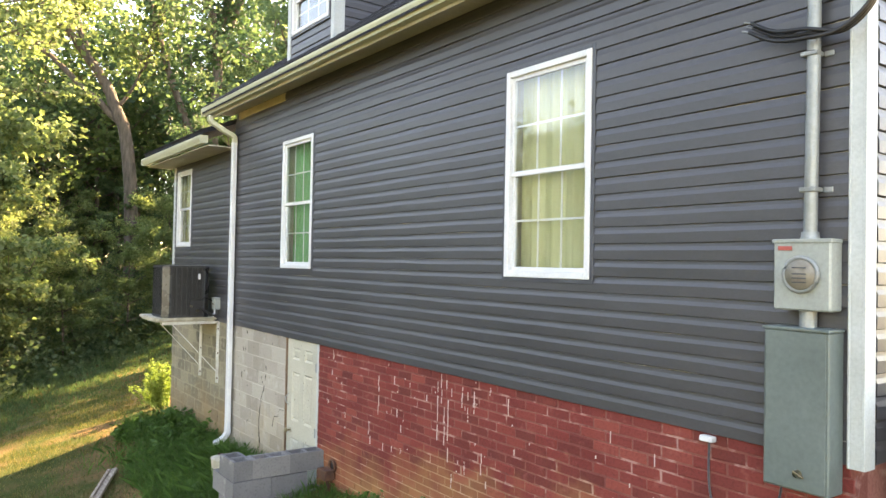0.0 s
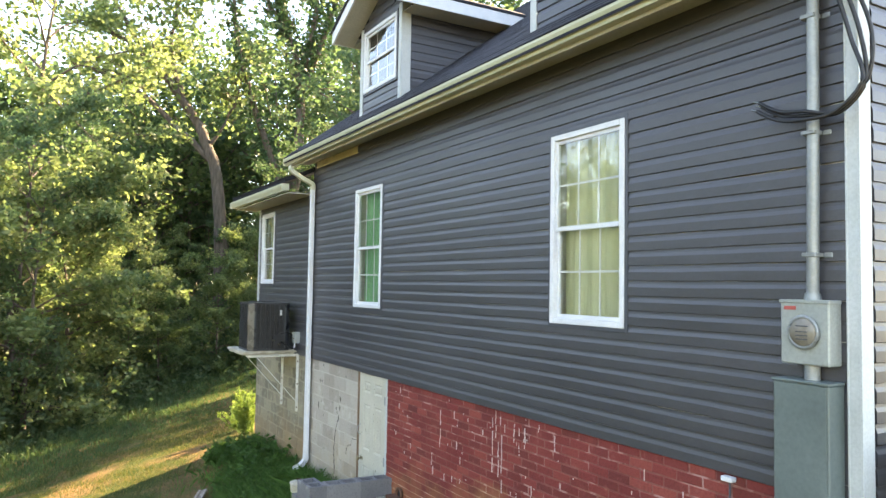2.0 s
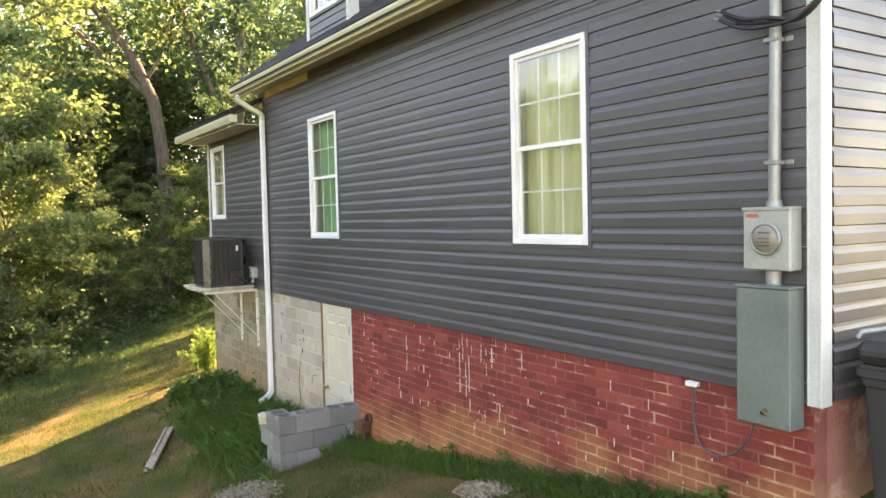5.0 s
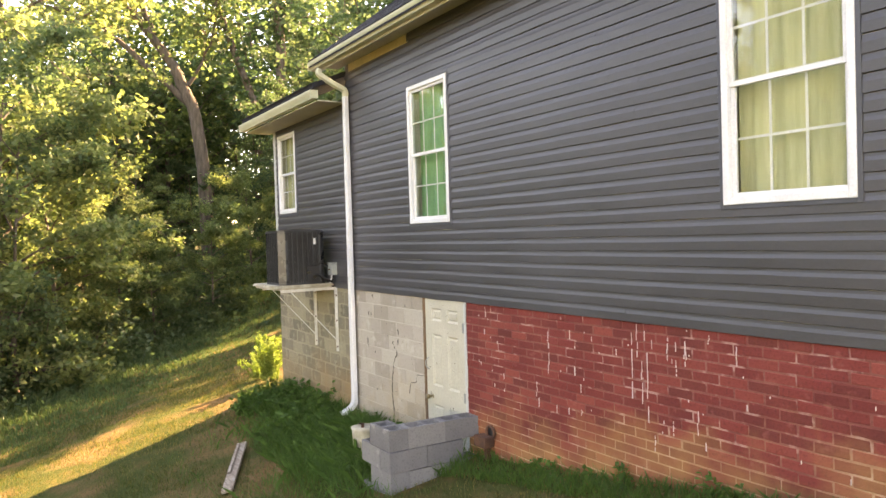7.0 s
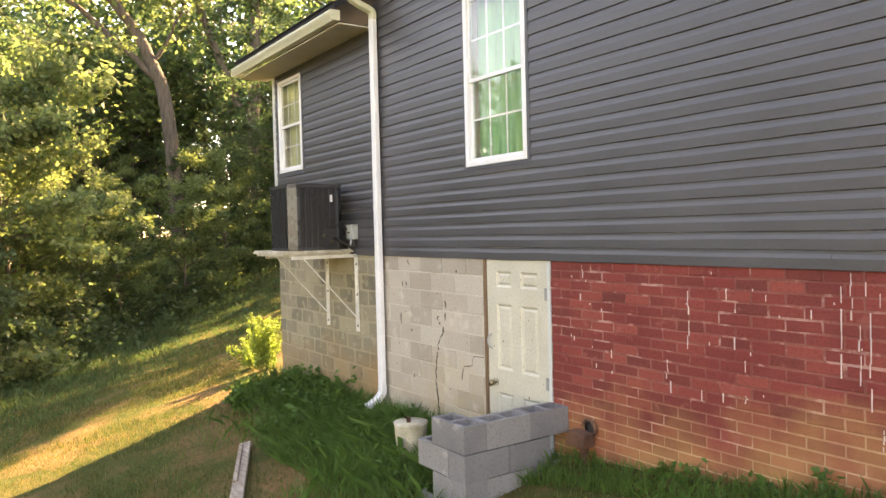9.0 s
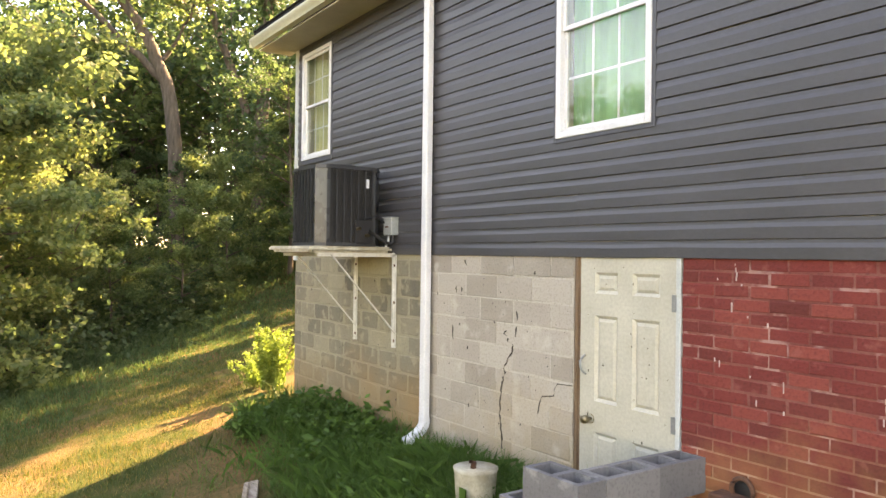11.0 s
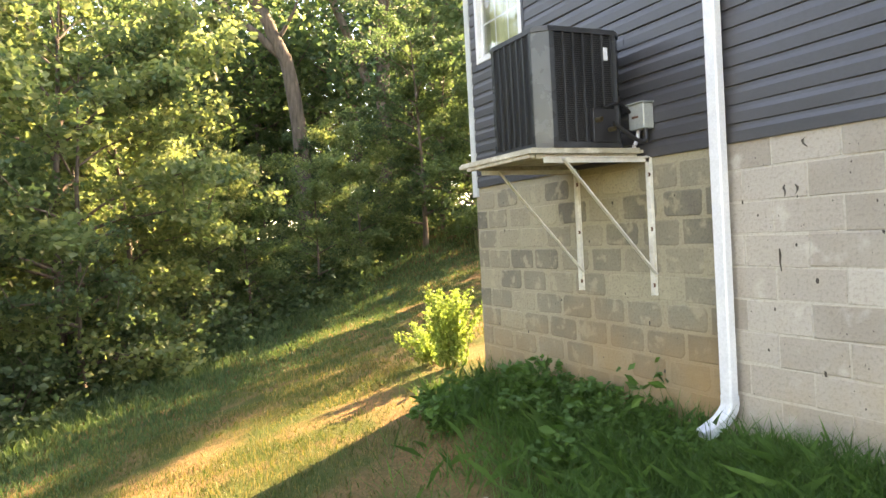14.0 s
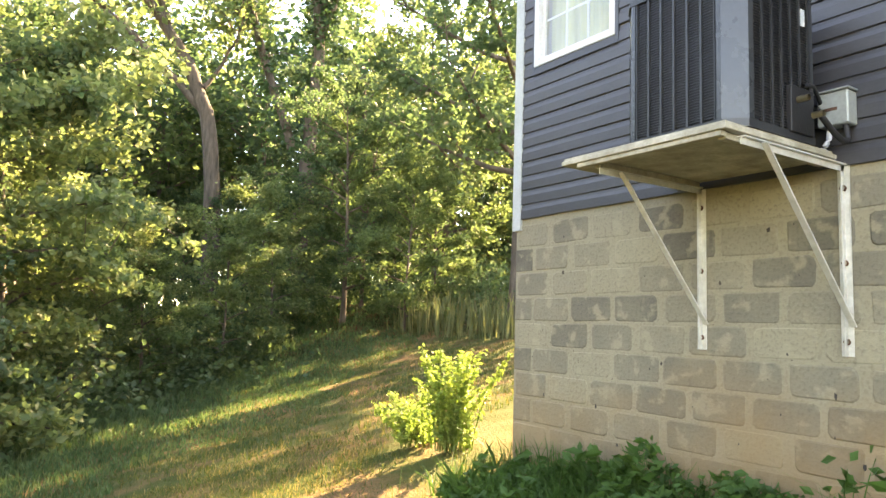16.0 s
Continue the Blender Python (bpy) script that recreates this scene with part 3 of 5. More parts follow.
part("rake_soffit", bm, SOFFIT, rake)
boxed("eave_return", (1.24, 1.325, -0.37, -0.12, 2.80, 2.868), WHITE, rake, "boxed white eave return", 0.002)

KG = [(0.0, 0.0), (-0.070, 0.0), (-0.080, 0.024), (-0.100, 0.056), (-0.110, 0.080), (-0.110, 0.100), (-0.103, 0.100), (-0.103, 0.085), (-0.07, 0.08), (-0.008, 0.08), (0.0, 0.100)]


def gutter(x0, x1, y, z, label):
    g = thing("gutter", label, "gutter")
    bm = bmesh.new()
    extrude(bm, [(y + a, z + b) for a, b in KG], "x", x0, x1)
    part("trough", bm, GUTTER, g)
    for e in (x1, x0 - 0.004):
        boxed("end_cap", (e, e + 0.004, y - 0.112, y, z - 0.002, z + 0.102), GUTTER, g, "", 0)
    return g


gutter(XM - 0.28, 1.295, -0.302, 2.882, "long aged white gutter along the main eave")
gutter(XL - 0.27, XM + 0.02, -0.402, 2.47, "short white gutter on the eave of the wing")


def rect_tube(name, path, w, d, mat, parent, label=""):
    """A rectangular pipe of width w (along x) and depth d swept along a path in a plane of constant x."""
    v, f = [], []
    P = [Vector(p) for p in path]
    for i, p in enumerate(P):
        t = (P[min(i + 1, len(P) - 1)] - P[max(i - 1, 0)]).normalized()
        s = Vector((1, 0, 0))
        s = (s - t * s.dot(t)).normalized()
        u = t.cross(s)
        b = 0.008
        for a, c in ((-w / 2 + b, -d / 2), (w / 2 - b, -d / 2), (w / 2, -d / 2 + b), (w / 2, d / 2 - b), (w / 2 - b, d / 2), (-w / 2 + b, d / 2), (-w / 2, d / 2 - b), (-w / 2, -d / 2 + b)):
            v.append(p + s * a + u * c)
    for i in range(len(P) - 1):
        f += [(i * 8 + j, (i + 1) * 8 + j, (i + 1) * 8 + (j + 1) % 8, i * 8 + (j + 1) % 8) for j in range(8)]
    return mesh_part(name, raw_mesh(name, [tuple(q) for q in v], f, mat), parent, label)


DX = -7.27
ds = thing("downspout", "tall white rectangular downspout with a kicked-out foot in the weeds", "downspout")
rect_tube("upper_elbow", smooth_path([(DX - 0.12, -0.36, 2.85), (DX - 0.12, -0.36, 2.78), (DX - 0.05, -0.2, 2.66), (DX, -0.075, 2.58), (DX, -0.065, 2.50)], 4), 0.085, 0.06, GUTTER, ds)
rect_tube("pipe", [(DX, -0.065, 2.50), (DX, -0.065, 1.2), (DX, -0.065, -0.2), (DX, -0.065, -1.43)], 0.083, 0.062, WHITE, ds)
rect_tube("foot_elbow", smooth_path([(DX, -0.065, -1.42), (DX, -0.07, -1.49), (DX - 0.02, -0.13, -1.57), (DX - 0.04, -0.24, -1.63)], 3), 0.088, 0.068, WHITE, ds)



# dormers
def dormer(xc, label):
    d = thing("dormer", label, "dormer", "dormers on the roof")
    z_w, z_e, z_p, hw, yf = 4.42, 4.48, 4.93, 0.94, -0.30
    sl = (z_p - z_e) / hw
    back = (z_e - 3.3) / SLOPE + 0.25
    backp = (z_p - 3.3) / SLOPE + 0.2
    bm = bmesh.new()
    a, b = xc - DW + 0.02, xc + DW - 0.02
    w0, w1, h0, h1 = xc - 0.46, xc + 0.46, 3.60, 4.30
    for x0, x1, z0, z1 in ((a, w0, 3.2, z_w), (w1, b, 3.2, z_w), (w0, w1, 3.2, h0), (w0, w1, h1, z_w)):
        box(bm, x0, x1, 0.01, 0.08, z0, z1)
    extrude(bm, [(a, z_w), (b, z_w), (xc, z_p - 0.14)], "y", 0.01, 0.08)
    part("front_wall", bm, SIDING, d)
    for s in (-1, 1):
        bm = bmesh.new()
        extrude(bm, [(0.08, 3.3), (0.08, z_w), (back - 0.2, z_w), (back - 0.2, roof_z(back - 0.2) - 0.05)], "x", xc + s * (DW - 0.07), xc + s * (DW - 0.02))
        part("side_wall", bm, SIDING, d)
    r = np.random.default_rng(int(abs(xc) * 10))
    z = 3.24
    while z < 4.36:
        for x0, x1 in ([(a + 0.03, b - 0.03)] if z < 3.50 or z > 4.30 else [(a + 0.03, w0 - 0.04), (w1 + 0.04, b - 0.03)]):
            if x1 - x0 > 0.03:
                mesh_part("siding_board", board_mesh(x1 - x0, r), d, "", pose(x0, 0.008, z))
        y1 = min(max((z - 3.3) / SLOPE + 0.12, 0.1), back)
        y0 = 0.09
        if y1 - y0 > 0.03:
            mesh_part("siding_board", board_mesh(y1 - y0, r), d, "", pose(xc + DW - 0.02, y0, z, 0, 0, 90))
            mesh_part("siding_board", board_mesh(y1 - y0, r), d, "", pose(xc - DW + 0.02, y1, z, 0, 0, -90))
        z += PITCH
    while z < z_p - 0.18:
        h = (z_p - 0.14 - z - PITCH) / sl * 1.0
        if h > 0.05:
            mesh_part("siding_board", board_mesh(2 * min(h, DW - 0.05), r), d, "", pose(xc - min(h, DW - 0.05), 0.008, z))
        z += PITCH
    for s in (-1, 1):
        x0, x1 = sorted((xc + s * (DW - 0.07), xc + s * (DW + 0.005)))
        boxed("corner_trim", [(x0, x1, -0.016, 0.01, 3.27, z_w + 0.02), (xc + s * DW - 0.012, xc + s * DW + 0.012, -0.016, 0.11, 3.27, z_w + 0.02)], POST, d, "white corner trim", 0.003)
        nx = xc + s * hw
        bm = bmesh.new()
        t = 0.035
        P = [(xc, z_p), (nx, z_e), (nx, z_e - t), (xc, z_p - t)]
        yb = [backp, back, back, backp]
        lo = [bm.verts.new((x, yf - 0.02, z)) for x, z in P]
        hi = [bm.verts.new((x, y, z)) for (x, z), y in zip(P, yb)]
        for i in range(4):
            bm.faces.new([lo[i], lo[(i + 1) % 4], hi[(i + 1) % 4], hi[i]])
        bm.faces.new(lo), bm.faces.new(hi)
        bmesh.ops.recalc_face_normals(bm, faces=bm.faces)
        part("roof_slope", bm, SHINGLE, d, "dark shingled slope")
        bm = bmesh.new()
        P = [(xc, z_p - t - 0.002), (nx - s * 0.01, z_e - t - 0.002), (nx - s * 0.01, z_e - t - 0.145), (xc, z_p - t - 0.145)]
        extrude(bm, P, "y", yf, yf + 0.022)
        part("rake_fascia", bm, WHITE, d, "white rake board")
        bm = bmesh.new()
        x0, x1 = sorted((nx - s * 0.03, nx - s * 0.008))
        box(bm, x0, x1, yf + 0.022, back - 0.05, z_e - t - 0.14, z_e - t - 0.003)
        part("eave_fascia", bm, WHITE, d, "white eave board")
        bm = bmesh.new()
        P = [(xc, z_p - t - 0.13), (nx - s * 0.03, z_e - t - 0.125), (nx - s * 0.03, z_e - t - 0.135), (xc, z_p - t - 0.14)]
        extrude(bm, P, "y", yf + 0.022, 0.0)
        P = [(xc + s * DW, z_e - t - 0.125), (nx - s * 0.03, z_e - t - 0.125), (nx - s * 0.03, z_e - t - 0.135), (xc + s * DW, z_e - t - 0.135)]
        extrude(bm, P, "y", 0.0, back - 0.05)
        part("soffit", bm, SOFFIT, d, "white soffit")
    window("window", xc - 0.48, xc + 0.48, 3.56, 4.36, ID, d, "white framed window with grilles", None, 3, 2)
    boxed("backing", (xc - 0.5, xc + 0.5, 0.35, 0.37, 3.5, 4.4), ROOMM, d, "", 0)
    return d


dormer(DORMERS[0], "gabled dormer with white trim, dark siding and a grilled window")
dormer(DORMERS[1], "gabled dormer with white trim and a window mirroring the sky")

# ---- plants ----
def leaf_mesh(name, centres, sizes, rng, mat, droop=0.0, long=1.5):
    """Folded diamond leaves, two triangles each, turned at random."""
    n = len(centres)
    d = rng.normal(0, 1, (n, 3))
    d[:, 2] = d[:, 2] * 0.6 - droop
    d /= np.linalg.norm(d, axis=1)[:, None]
    u = np.cross(d, rng.normal(0, 1, (n, 3)))
    u /= np.linalg.norm(u, axis=1)[:, None] + 1e-9
    s = np.asarray(sizes)[:, None]
    a, b = centres - d * s * long / 2, centres + d * s * long / 2
    k = np.cross(u, d) * s * 0.12
    v = np.stack([a, centres + u * s / 2 + k, b, centres - u * s / 2 + k], 1).reshape(-1, 3)
    return raw_mesh(name, v, np.arange(4 * n).reshape(-1, 4), mat)


def tree_parts(seed, height, spread, leaves, leaf, mat, trunk_r=0.16, base=0.25, clump=0.9, lean=0.0, sag=0.0, ivy=0):
    r = np.random.default_rng(seed)
    runs, tips = [], []
    k = 9
    t = np.linspace(0, 1, k)
    bend = r.normal(0, 0.35, 2) * height * 0.10
    path = np.stack([bend[0] * t ** 2 + lean * t * height + r.normal(0, 0.06, k).cumsum() * 0.4, bend[1] * t ** 2 + r.normal(0, 0.06, k).cumsum() * 0.4, t * height * 0.93], 1)
    path[0, 2] = -0.5
    rad = trunk_r * (1 - t * 0.85)
    rad[0] *= 1.5
    runs.append((path, rad))
    for i in range(int(9 + height * 0.9)):
        f = base + (1 - base) * (i + r.uniform(0, 1)) / int(9 + height * 0.9)
        p = np.array([np.interp(f, t, path[:, j]) for j in range(3)])
        a = i * 2.4 + r.normal(0, 0.4)
        ln = spread * (0.45 + 0.75 * math.sin(math.pi * min(1, (1.02 - f) * 0.85 + 0.08))) * r.uniform(0.7, 1.15)
        up = 0.25 + 0.7 * f - sag
        q = np.linspace(0, 1, 6)
        br = p + np.stack([np.cos(a) * ln * q, np.sin(a) * ln * q, ln * up * q ** (1.3 if sag == 0 else 0.8) - sag * ln * q ** 2], 1) + r.normal(0, 0.05 * ln / 3, (6, 3)) * q[:, None]
        br[0] = p
        br_r = np.interp(f, t, rad) * 0.55
        runs.append((br, br_r * (1 - 0.85 * q) + 0.008))
        for j in (2, 3, 4, 5):
            tips.append((br[j], 0.6 + 0.12 * j))
            if r.random() < 0.8:
                e = br[j] + r.normal(0, 0.32 * ln / 2, 3) + (0, 0, 0.2)
                runs.append((np.linspace(br[j], e, 4), np.linspace(br_r * 0.35, 0.006, 4)))
                tips.append((e, 0.7))
    w = np.array([b for _, b in tips])
    c = np.array([a for a, _ in tips])
    pick = r.choice(len(c), leaves, p=w / w.sum())
    shift = r.normal(0, 1, (leaves, 3)) * (0.42, 0.42, 0.30) * clump
    centres = c[pick] + shift
    sizes = leaf * r.uniform(0.6, 1.3, leaves)
    trunk = tubes("trunk", runs, BARK, 6)
    crown = leaf_mesh("crown", centres, sizes, r, mat, 0.3)
    iv = None
    if ivy:
        seg = r.integers(0, len(runs[: 1 + 10]), ivy)
        pts = []
        for s_ in seg:
            P, R = runs[s_]
            g = r.uniform(0, 1) * (len(P) - 1)
            i0 = min(int(g), len(P) - 2)
            pts.append(np.array(P[i0]) * (1 - g + i0) + np.array(P[i0 + 1]) * (g - i0))
        pts = np.array(pts) + r.normal(0, 0.26, (ivy, 3))
        iv = leaf_mesh("ivy", pts, 0.15 * r.uniform(0.7, 1.3, ivy), r, LEAF_I, 0.5)
    return trunk, crown, iv


def make_tree(name, label, parts_, at, rz=0, s=1.0, group="woodland trees"):
    tr = thing(name, label, "tree", group)
    tr.matrix_basis = Matrix.LocRotScale(at, Euler((0, 0, rz)), (s, s, s))
    mesh_part("trunk", parts_[0], tr)
    mesh_part("crown", parts_[1], tr)
    if parts_[2] is not None:
        mesh_part("ivy", parts_[2], tr, "dark ivy climbing the limbs")
    return tr


NEAR = [tree_parts(20 + i, (13, 15, 11, 14, 9)[i], (3.4, 4.0, 3.2, 3.6, 3.4)[i], 15000, 0.13, (LEAF_A, LEAF_B, LEAF_B, LEAF_A, LEAF_B)[i], (0.17, 0.2, 0.13, 0.18, 0.1)[i], 0.10, 0.62, 0, 0.15) for i in range(5)]
FAR = [tree_parts(40 + i, 15 + i, 4.2, 4200, 0.28, (LEAF_A, LEAF_B, LEAF_A)[i], 0.2, 0.12, 1.3) for i in range(3)]
WORDS_N = ["broadleaf tree with dense green foliage at the edge of the lawn", "tall leafy tree with drooping limbs in the wood", "young tree with yellow-green leaves at the wood's edge", "tall slender tree with green crown in the wood", "low spreading tree with sunlit yellow-green leaves"]
r = np.random.default_rng(8)
TREES = []
for i in range(-7, 9):
    for row, (off, kinds) in enumerate(((3.6, (2, 4, 0)), (7.0, (0, 3, 2)), (12.0, (1, 0, 3)))):
        s = i * 3.1 + r.uniform(-0.9, 0.9) + row
        d = off + r.uniform(-0.8, 0.8)
        x, y = -21.3 - 0.69 * d - 0.69 * s, 0.3 - 0.72 * d + 0.72 * s
        if y > 12 or (i % 2 and row):
            continue
        TREES.append((x, y, kinds[int(r.integers(0, 3))], r.uniform(0, 6.28), r.uniform(0.7, 0.95)))
def sunny(x, y):
    """The open strip through which the low sun reaches the lawn."""
    return -14.6 < 0.951 * x + 0.309 * y < -7.0 and -0.309 * x + 0.951 * y < 36.0


def gap(x, y):
    """The clearing in front of the two big half-bare trees."""
    for bx, by in ((-33.8, 4.6), (-33.0, 7.7)):
        dx, dy = bx + 6.0, by + 3.3
        n = math.hypot(dx, dy)
        if abs((x + 6.0) * dy - (y + 3.3) * dx) / n < 1.5 and ((x + 6.0) * dx + (y + 3.3) * dy) / n < n:
            return True
    return False


for x, y, k, a, s in TREES:
    if sunny(x, y) or gap(x, y):
        continue
    s *= 0.58 if -1 < y < 9 else 0.88
    make_tree("woodland_tree", WORDS_N[k], NEAR[k], (x, y, float(ground_z(x, y)) - 0.1), a, s)
for x, y, k, s in [(-35, 22, 3, 0.9), (-29, 22.5, 2, 0.9), (-38, 25, 1, 0.9), (-27.2, 6.9, 3, 0.55), (-28.4, 8.2, 2, 0.6), (-36, 16, 1, 1.0), (-34, 11, 3, 0.8), (-38, 18, 1, 1.1), (-30, 18, 1, 0.95), (-24.2, 7.4, 4, 0.5), (-26.4, 9.8, 4, 0.55), (-25.5, 2.6, 4, 0.46), (-27.8, 4.8, 4, 0.52), (-24.4, 0.4, 2, 0.36)]:
    if sunny(x, y):
        continue
    make_tree("woodland_tree", WORDS_N[k], NEAR[k], (x, y, float(ground_z(x, y)) - 0.1), x, s)
for i in range(120):
    a = r.uniform(0, 1)
    if i < 70:
        s, d = r.uniform(-26, 34), r.uniform(14, 34)
        x, y = -21.3 - 0.69 * d - 0.69 * s, 0.3 - 0.72 * d + 0.72 * s
    elif i < 95:
        x, y = r.uniform(-52, -26), r.uniform(26, 46)
    else:
        x, y = r.uniform(-26, 12), r.uniform(-34, -19)
    k = int(r.integers(0, 3))
    if sunny(x, y) or i % 3 == 0:
        continue
    make_tree("far_tree", ("tall green tree deep in the wood", "yellow-green tree deep in the wood", "tall dark green tree deep in the wood")[k], FAR[k], (x, y, float(ground_z(x, y)) - 0.1), a * 6.28, r.uniform(0.65, 0.95), "far woodland trees")


def big_tree(name, label, at, limbs, leaves, mat, leaf, clump, ivy=0, twigs=60, seed=1, dead=False):
    """A tree whose main limbs are given as paths with their radii, with side twigs grown on them."""
    r = np.random.default_rng(seed)
    tr = thing(name, label, "tree", at=at)
    runs, tips = [], []
    for pts, r0, r1 in limbs:
        P = np.array(smooth_path(pts, 5))
        runs.append((P + r.normal(0, 0.03, P.shape), np.linspace(r0, r1, len(P))))
    for _ in range(twigs):
        P, R = runs[int(r.integers(0, len(limbs)))]
        i = int(r.integers(len(P) // 2, len(P)))
        ln = r.uniform(0.8, 2.4)
        d = r.normal(0, 1, 3) * (1, 1, 0.6) + (0, 0, 0.6)
        d /= np.linalg.norm(d)
        e = P[i] + d * ln
        m = (P[i] + e) / 2 + r.normal(0, 0.12, 3)
        runs.append((np.array([P[i], m, e]), np.array([max(R[i] * 0.4, 0.02), 0.018, 0.006])))
        tips += [m, e]
        for _ in range(3):
            g = e + r.normal(0, 0.5, 3) + (0, 0, 0.3)
            runs.append((np.array([m, (m + g) / 2 + r.normal(0, 0.06, 3), g]), np.array([0.012, 0.009, 0.004])))
            tips.append(g)
    mesh_part("trunk", tubes("trunk", runs, BARK, 7), tr)
    if leaves:
        T = np.array(tips)
        c = T[r.integers(0, len(T), leaves)] + r.normal(0, clump, (leaves, 3))
        mesh_part("crown", leaf_mesh("crown", c, leaf * r.uniform(0.6, 1.3, leaves), r, mat, 0.3), tr)
    if ivy:
        pts = []
        for _ in range(ivy):
            P, R = runs[int(r.integers(0, len(limbs)))]
            i = int(r.integers(0, len(P) - 1))
            pts.append(P[i] + (P[i + 1] - P[i]) * r.uniform(0, 1) + r.normal(0, 0.17 + R[i], 3))
        mesh_part("ivy", leaf_mesh("ivy", np.array(pts), 0.16 * r.uniform(0.6, 1.3, ivy), r, LEAF_I, 0.5), tr, "dark ivy climbing the limbs")
    return tr


def rel(base, pts):
    return [tuple(np.subtract(p, base)) for p in pts]


def up(base, pts, r0, r1):
    return (rel(base, pts), r0, r1)


A0 = (-33.8, 4.6, float(ground_z(-33.8, 4.6)))
big_tree("broken_tree", "tall thin-leaved tree with a bare forked trunk and long spreading limbs", A0, [
    up(A0, [(-33.8, 4.6, A0[2] - 0.5), (-33.9, 4.35, 5.6), (-34.05, 3.6, 8.2), (-34.15, 3.08, 9.3), (-34.35, 1.87, 10.9), (-34.5, 0.46, 12.3), (-34.6, -0.83, 13.0), (-34.7, -2.5, 13.2)], 0.34, 0.06),
    up(A0, [(-34.25, 2.5, 10.3), (-34.3, 1.97, 12.0), (-34.3, 1.97, 13.7), (-34.2, 2.6, 16.5)], 0.16, 0.03),
    up(A0, [(-34.0, 3.9, 7.2), (-34.4, 1.34, 9.6), (-34.6, -0.25, 10.7), (-34.7, -2.4, 11.3)], 0.17, 0.03),
    up(A0, [(-34.5, 0.7, 12.2), (-34.6, -0.9, 14.9), (-34.7, -2.0, 17.0), (-34.7, -1.7, 19.8)], 0.13, 0.02),
    up(A0, [(-34.0, 3.9, 8.0), (-33.6, 4.9, 10.0), (-33.3, 5.4, 12.5)], 0.10, 0.02)], 6500, LEAF_B, 0.19, 0.42, 0, 120, 4)
B0 = (-33.0, 7.7, float(ground_z(-33.0, 7.7)))
big_tree("ivy_tree", "half-dead forked tree wrapped in dark ivy, bare twigs above", B0, [
    up(B0, [(-33.0, 7.7, B0[2] - 0.5), (-32.95, 7.86, 5.8), (-32.9, 8.1, 8.6), (-32.9, 8.0, 11.9), (-33.1, 7.4, 14.0), (-33.4, 6.4, 15.7), (-33.5, 5.9, 18.6)], 0.36, 0.05),
    up(B0, [(-32.9, 8.0, 11.5), (-32.7, 8.7, 15.1), (-32.7, 8.6, 17.7), (-32.9, 8.0, 19.6)], 0.2, 0.03),
    up(B0, [(-32.9, 8.1, 10.8), (-32.5, 9.3, 14.5), (-32.3, 9.7, 16.5), (-32.0, 10.4, 18.2)], 0.18, 0.03),
    up(B0, [(-33.1, 7.3, 6.0), (-33.5, 5.9, 10.0), (-33.7, 4.95, 13.6), (-33.8, 4.75, 16.4), (-33.8, 4.8, 17.8)], 0.2, 0.03),
    up(B0, [(-33.1, 7.4, 13.9), (-33.3, 6.8, 16.4), (-33.3, 6.7, 19.8)], 0.10, 0.02)], 0, LEAF_B, 0.16, 0.4, 9000, 110, 9)
OAK = tree_parts(71, 20, 6.0, 17000, 0.19, LEAF_A, 0.3, 0.25, 1.0)
make_tree("oak_tree", "rounded broadleaf tree showing above the wing roof", OAK, (-21.0, 8.9, float(ground_z(-21, 8.9))), 1.0, 0.74, "tall trees beyond the wing")
make_tree("oak_tree", "rounded broadleaf tree behind the house", OAK, (-22.5, 15.5, float(ground_z(-22.5, 15.5))), 2.4, 0.82, "tall trees beyond the wing")
for i in range(30):
    x, y = -47 - 12 * (i % 2) + r.uniform(-3, 3), -30 + 66 * (i + r.uniform(0, 1)) / 30
    make_tree("far_tree", ("tall green tree deep in the wood", "yellow-green tree deep in the wood", "tall dark green tree deep in the wood")[i % 3], FAR[i % 3], (x, y, float(ground_z(x, y)) - 0.1), r.uniform(0, 6.28), r.uniform(0.95, 1.2), "far woodland trees")
make_tree("woodland_tree", "low sunlit pale green tree at the edge of the lawn", NEAR[4], (-20.9, -3.7, float(ground_z(-20.9, -3.7))), 0.9, 0.85)
make_tree("woodland_tree", "tall leafy tree at the edge of the lawn", NEAR[1], (-27.5, -4.2, float(ground_z(-27.5, -4.2))), 0.5, 1.15)

# ---- grass, weeds, reeds ----
def blades(name, label, base, height, width, rng, mat, tilt=0.35, kind="stuff", category="grass"):
    n = len(base)
    a = rng.uniform(0, 2 * np.pi, n)
    side = np.stack([np.cos(a), np.sin(a), np.zeros(n)], 1) * (width / 2)[:, None]
    lean = rng.normal(0, tilt, (n, 2)) * height[:, None]
    mid = base + np.concatenate([lean * 0.35, (height * 0.6)[:, None]], 1)
    top = base + np.concatenate([lean, height[:, None]], 1)
    v = np.stack([base - side, base + side, mid + side * 0.7, top, mid - side * 0.7], 1).reshape(-1, 3)
    ob = new(name, raw_mesh(name, v, np.arange(5 * n).reshape(-1, 5), mat))
    return tagged(ob, label, category, "", kind)


def scatter(n, x0, x1, y0, y1, rng, pw=1.0):
    x = rng.uniform(x0, x1, n)
    y = y0 + (y1 - y0) * rng.uniform(0, 1, n) ** pw
    return np.stack([x, y, ground_z(x, y) - 0.01], 1)


r = np.random.default_rng(21)


def bare(p):
    """Where the lawn is thin: small noise-like hollows."""
    q = np.sin(p[:, 0] * 2.1 + 1.3 * np.sin(p[:, 1] * 1.7)) + np.sin(p[:, 1] * 2.7 + p[:, 0] * 0.9)
    return q + r.normal(0, 0.6, len(p)) < 1.2


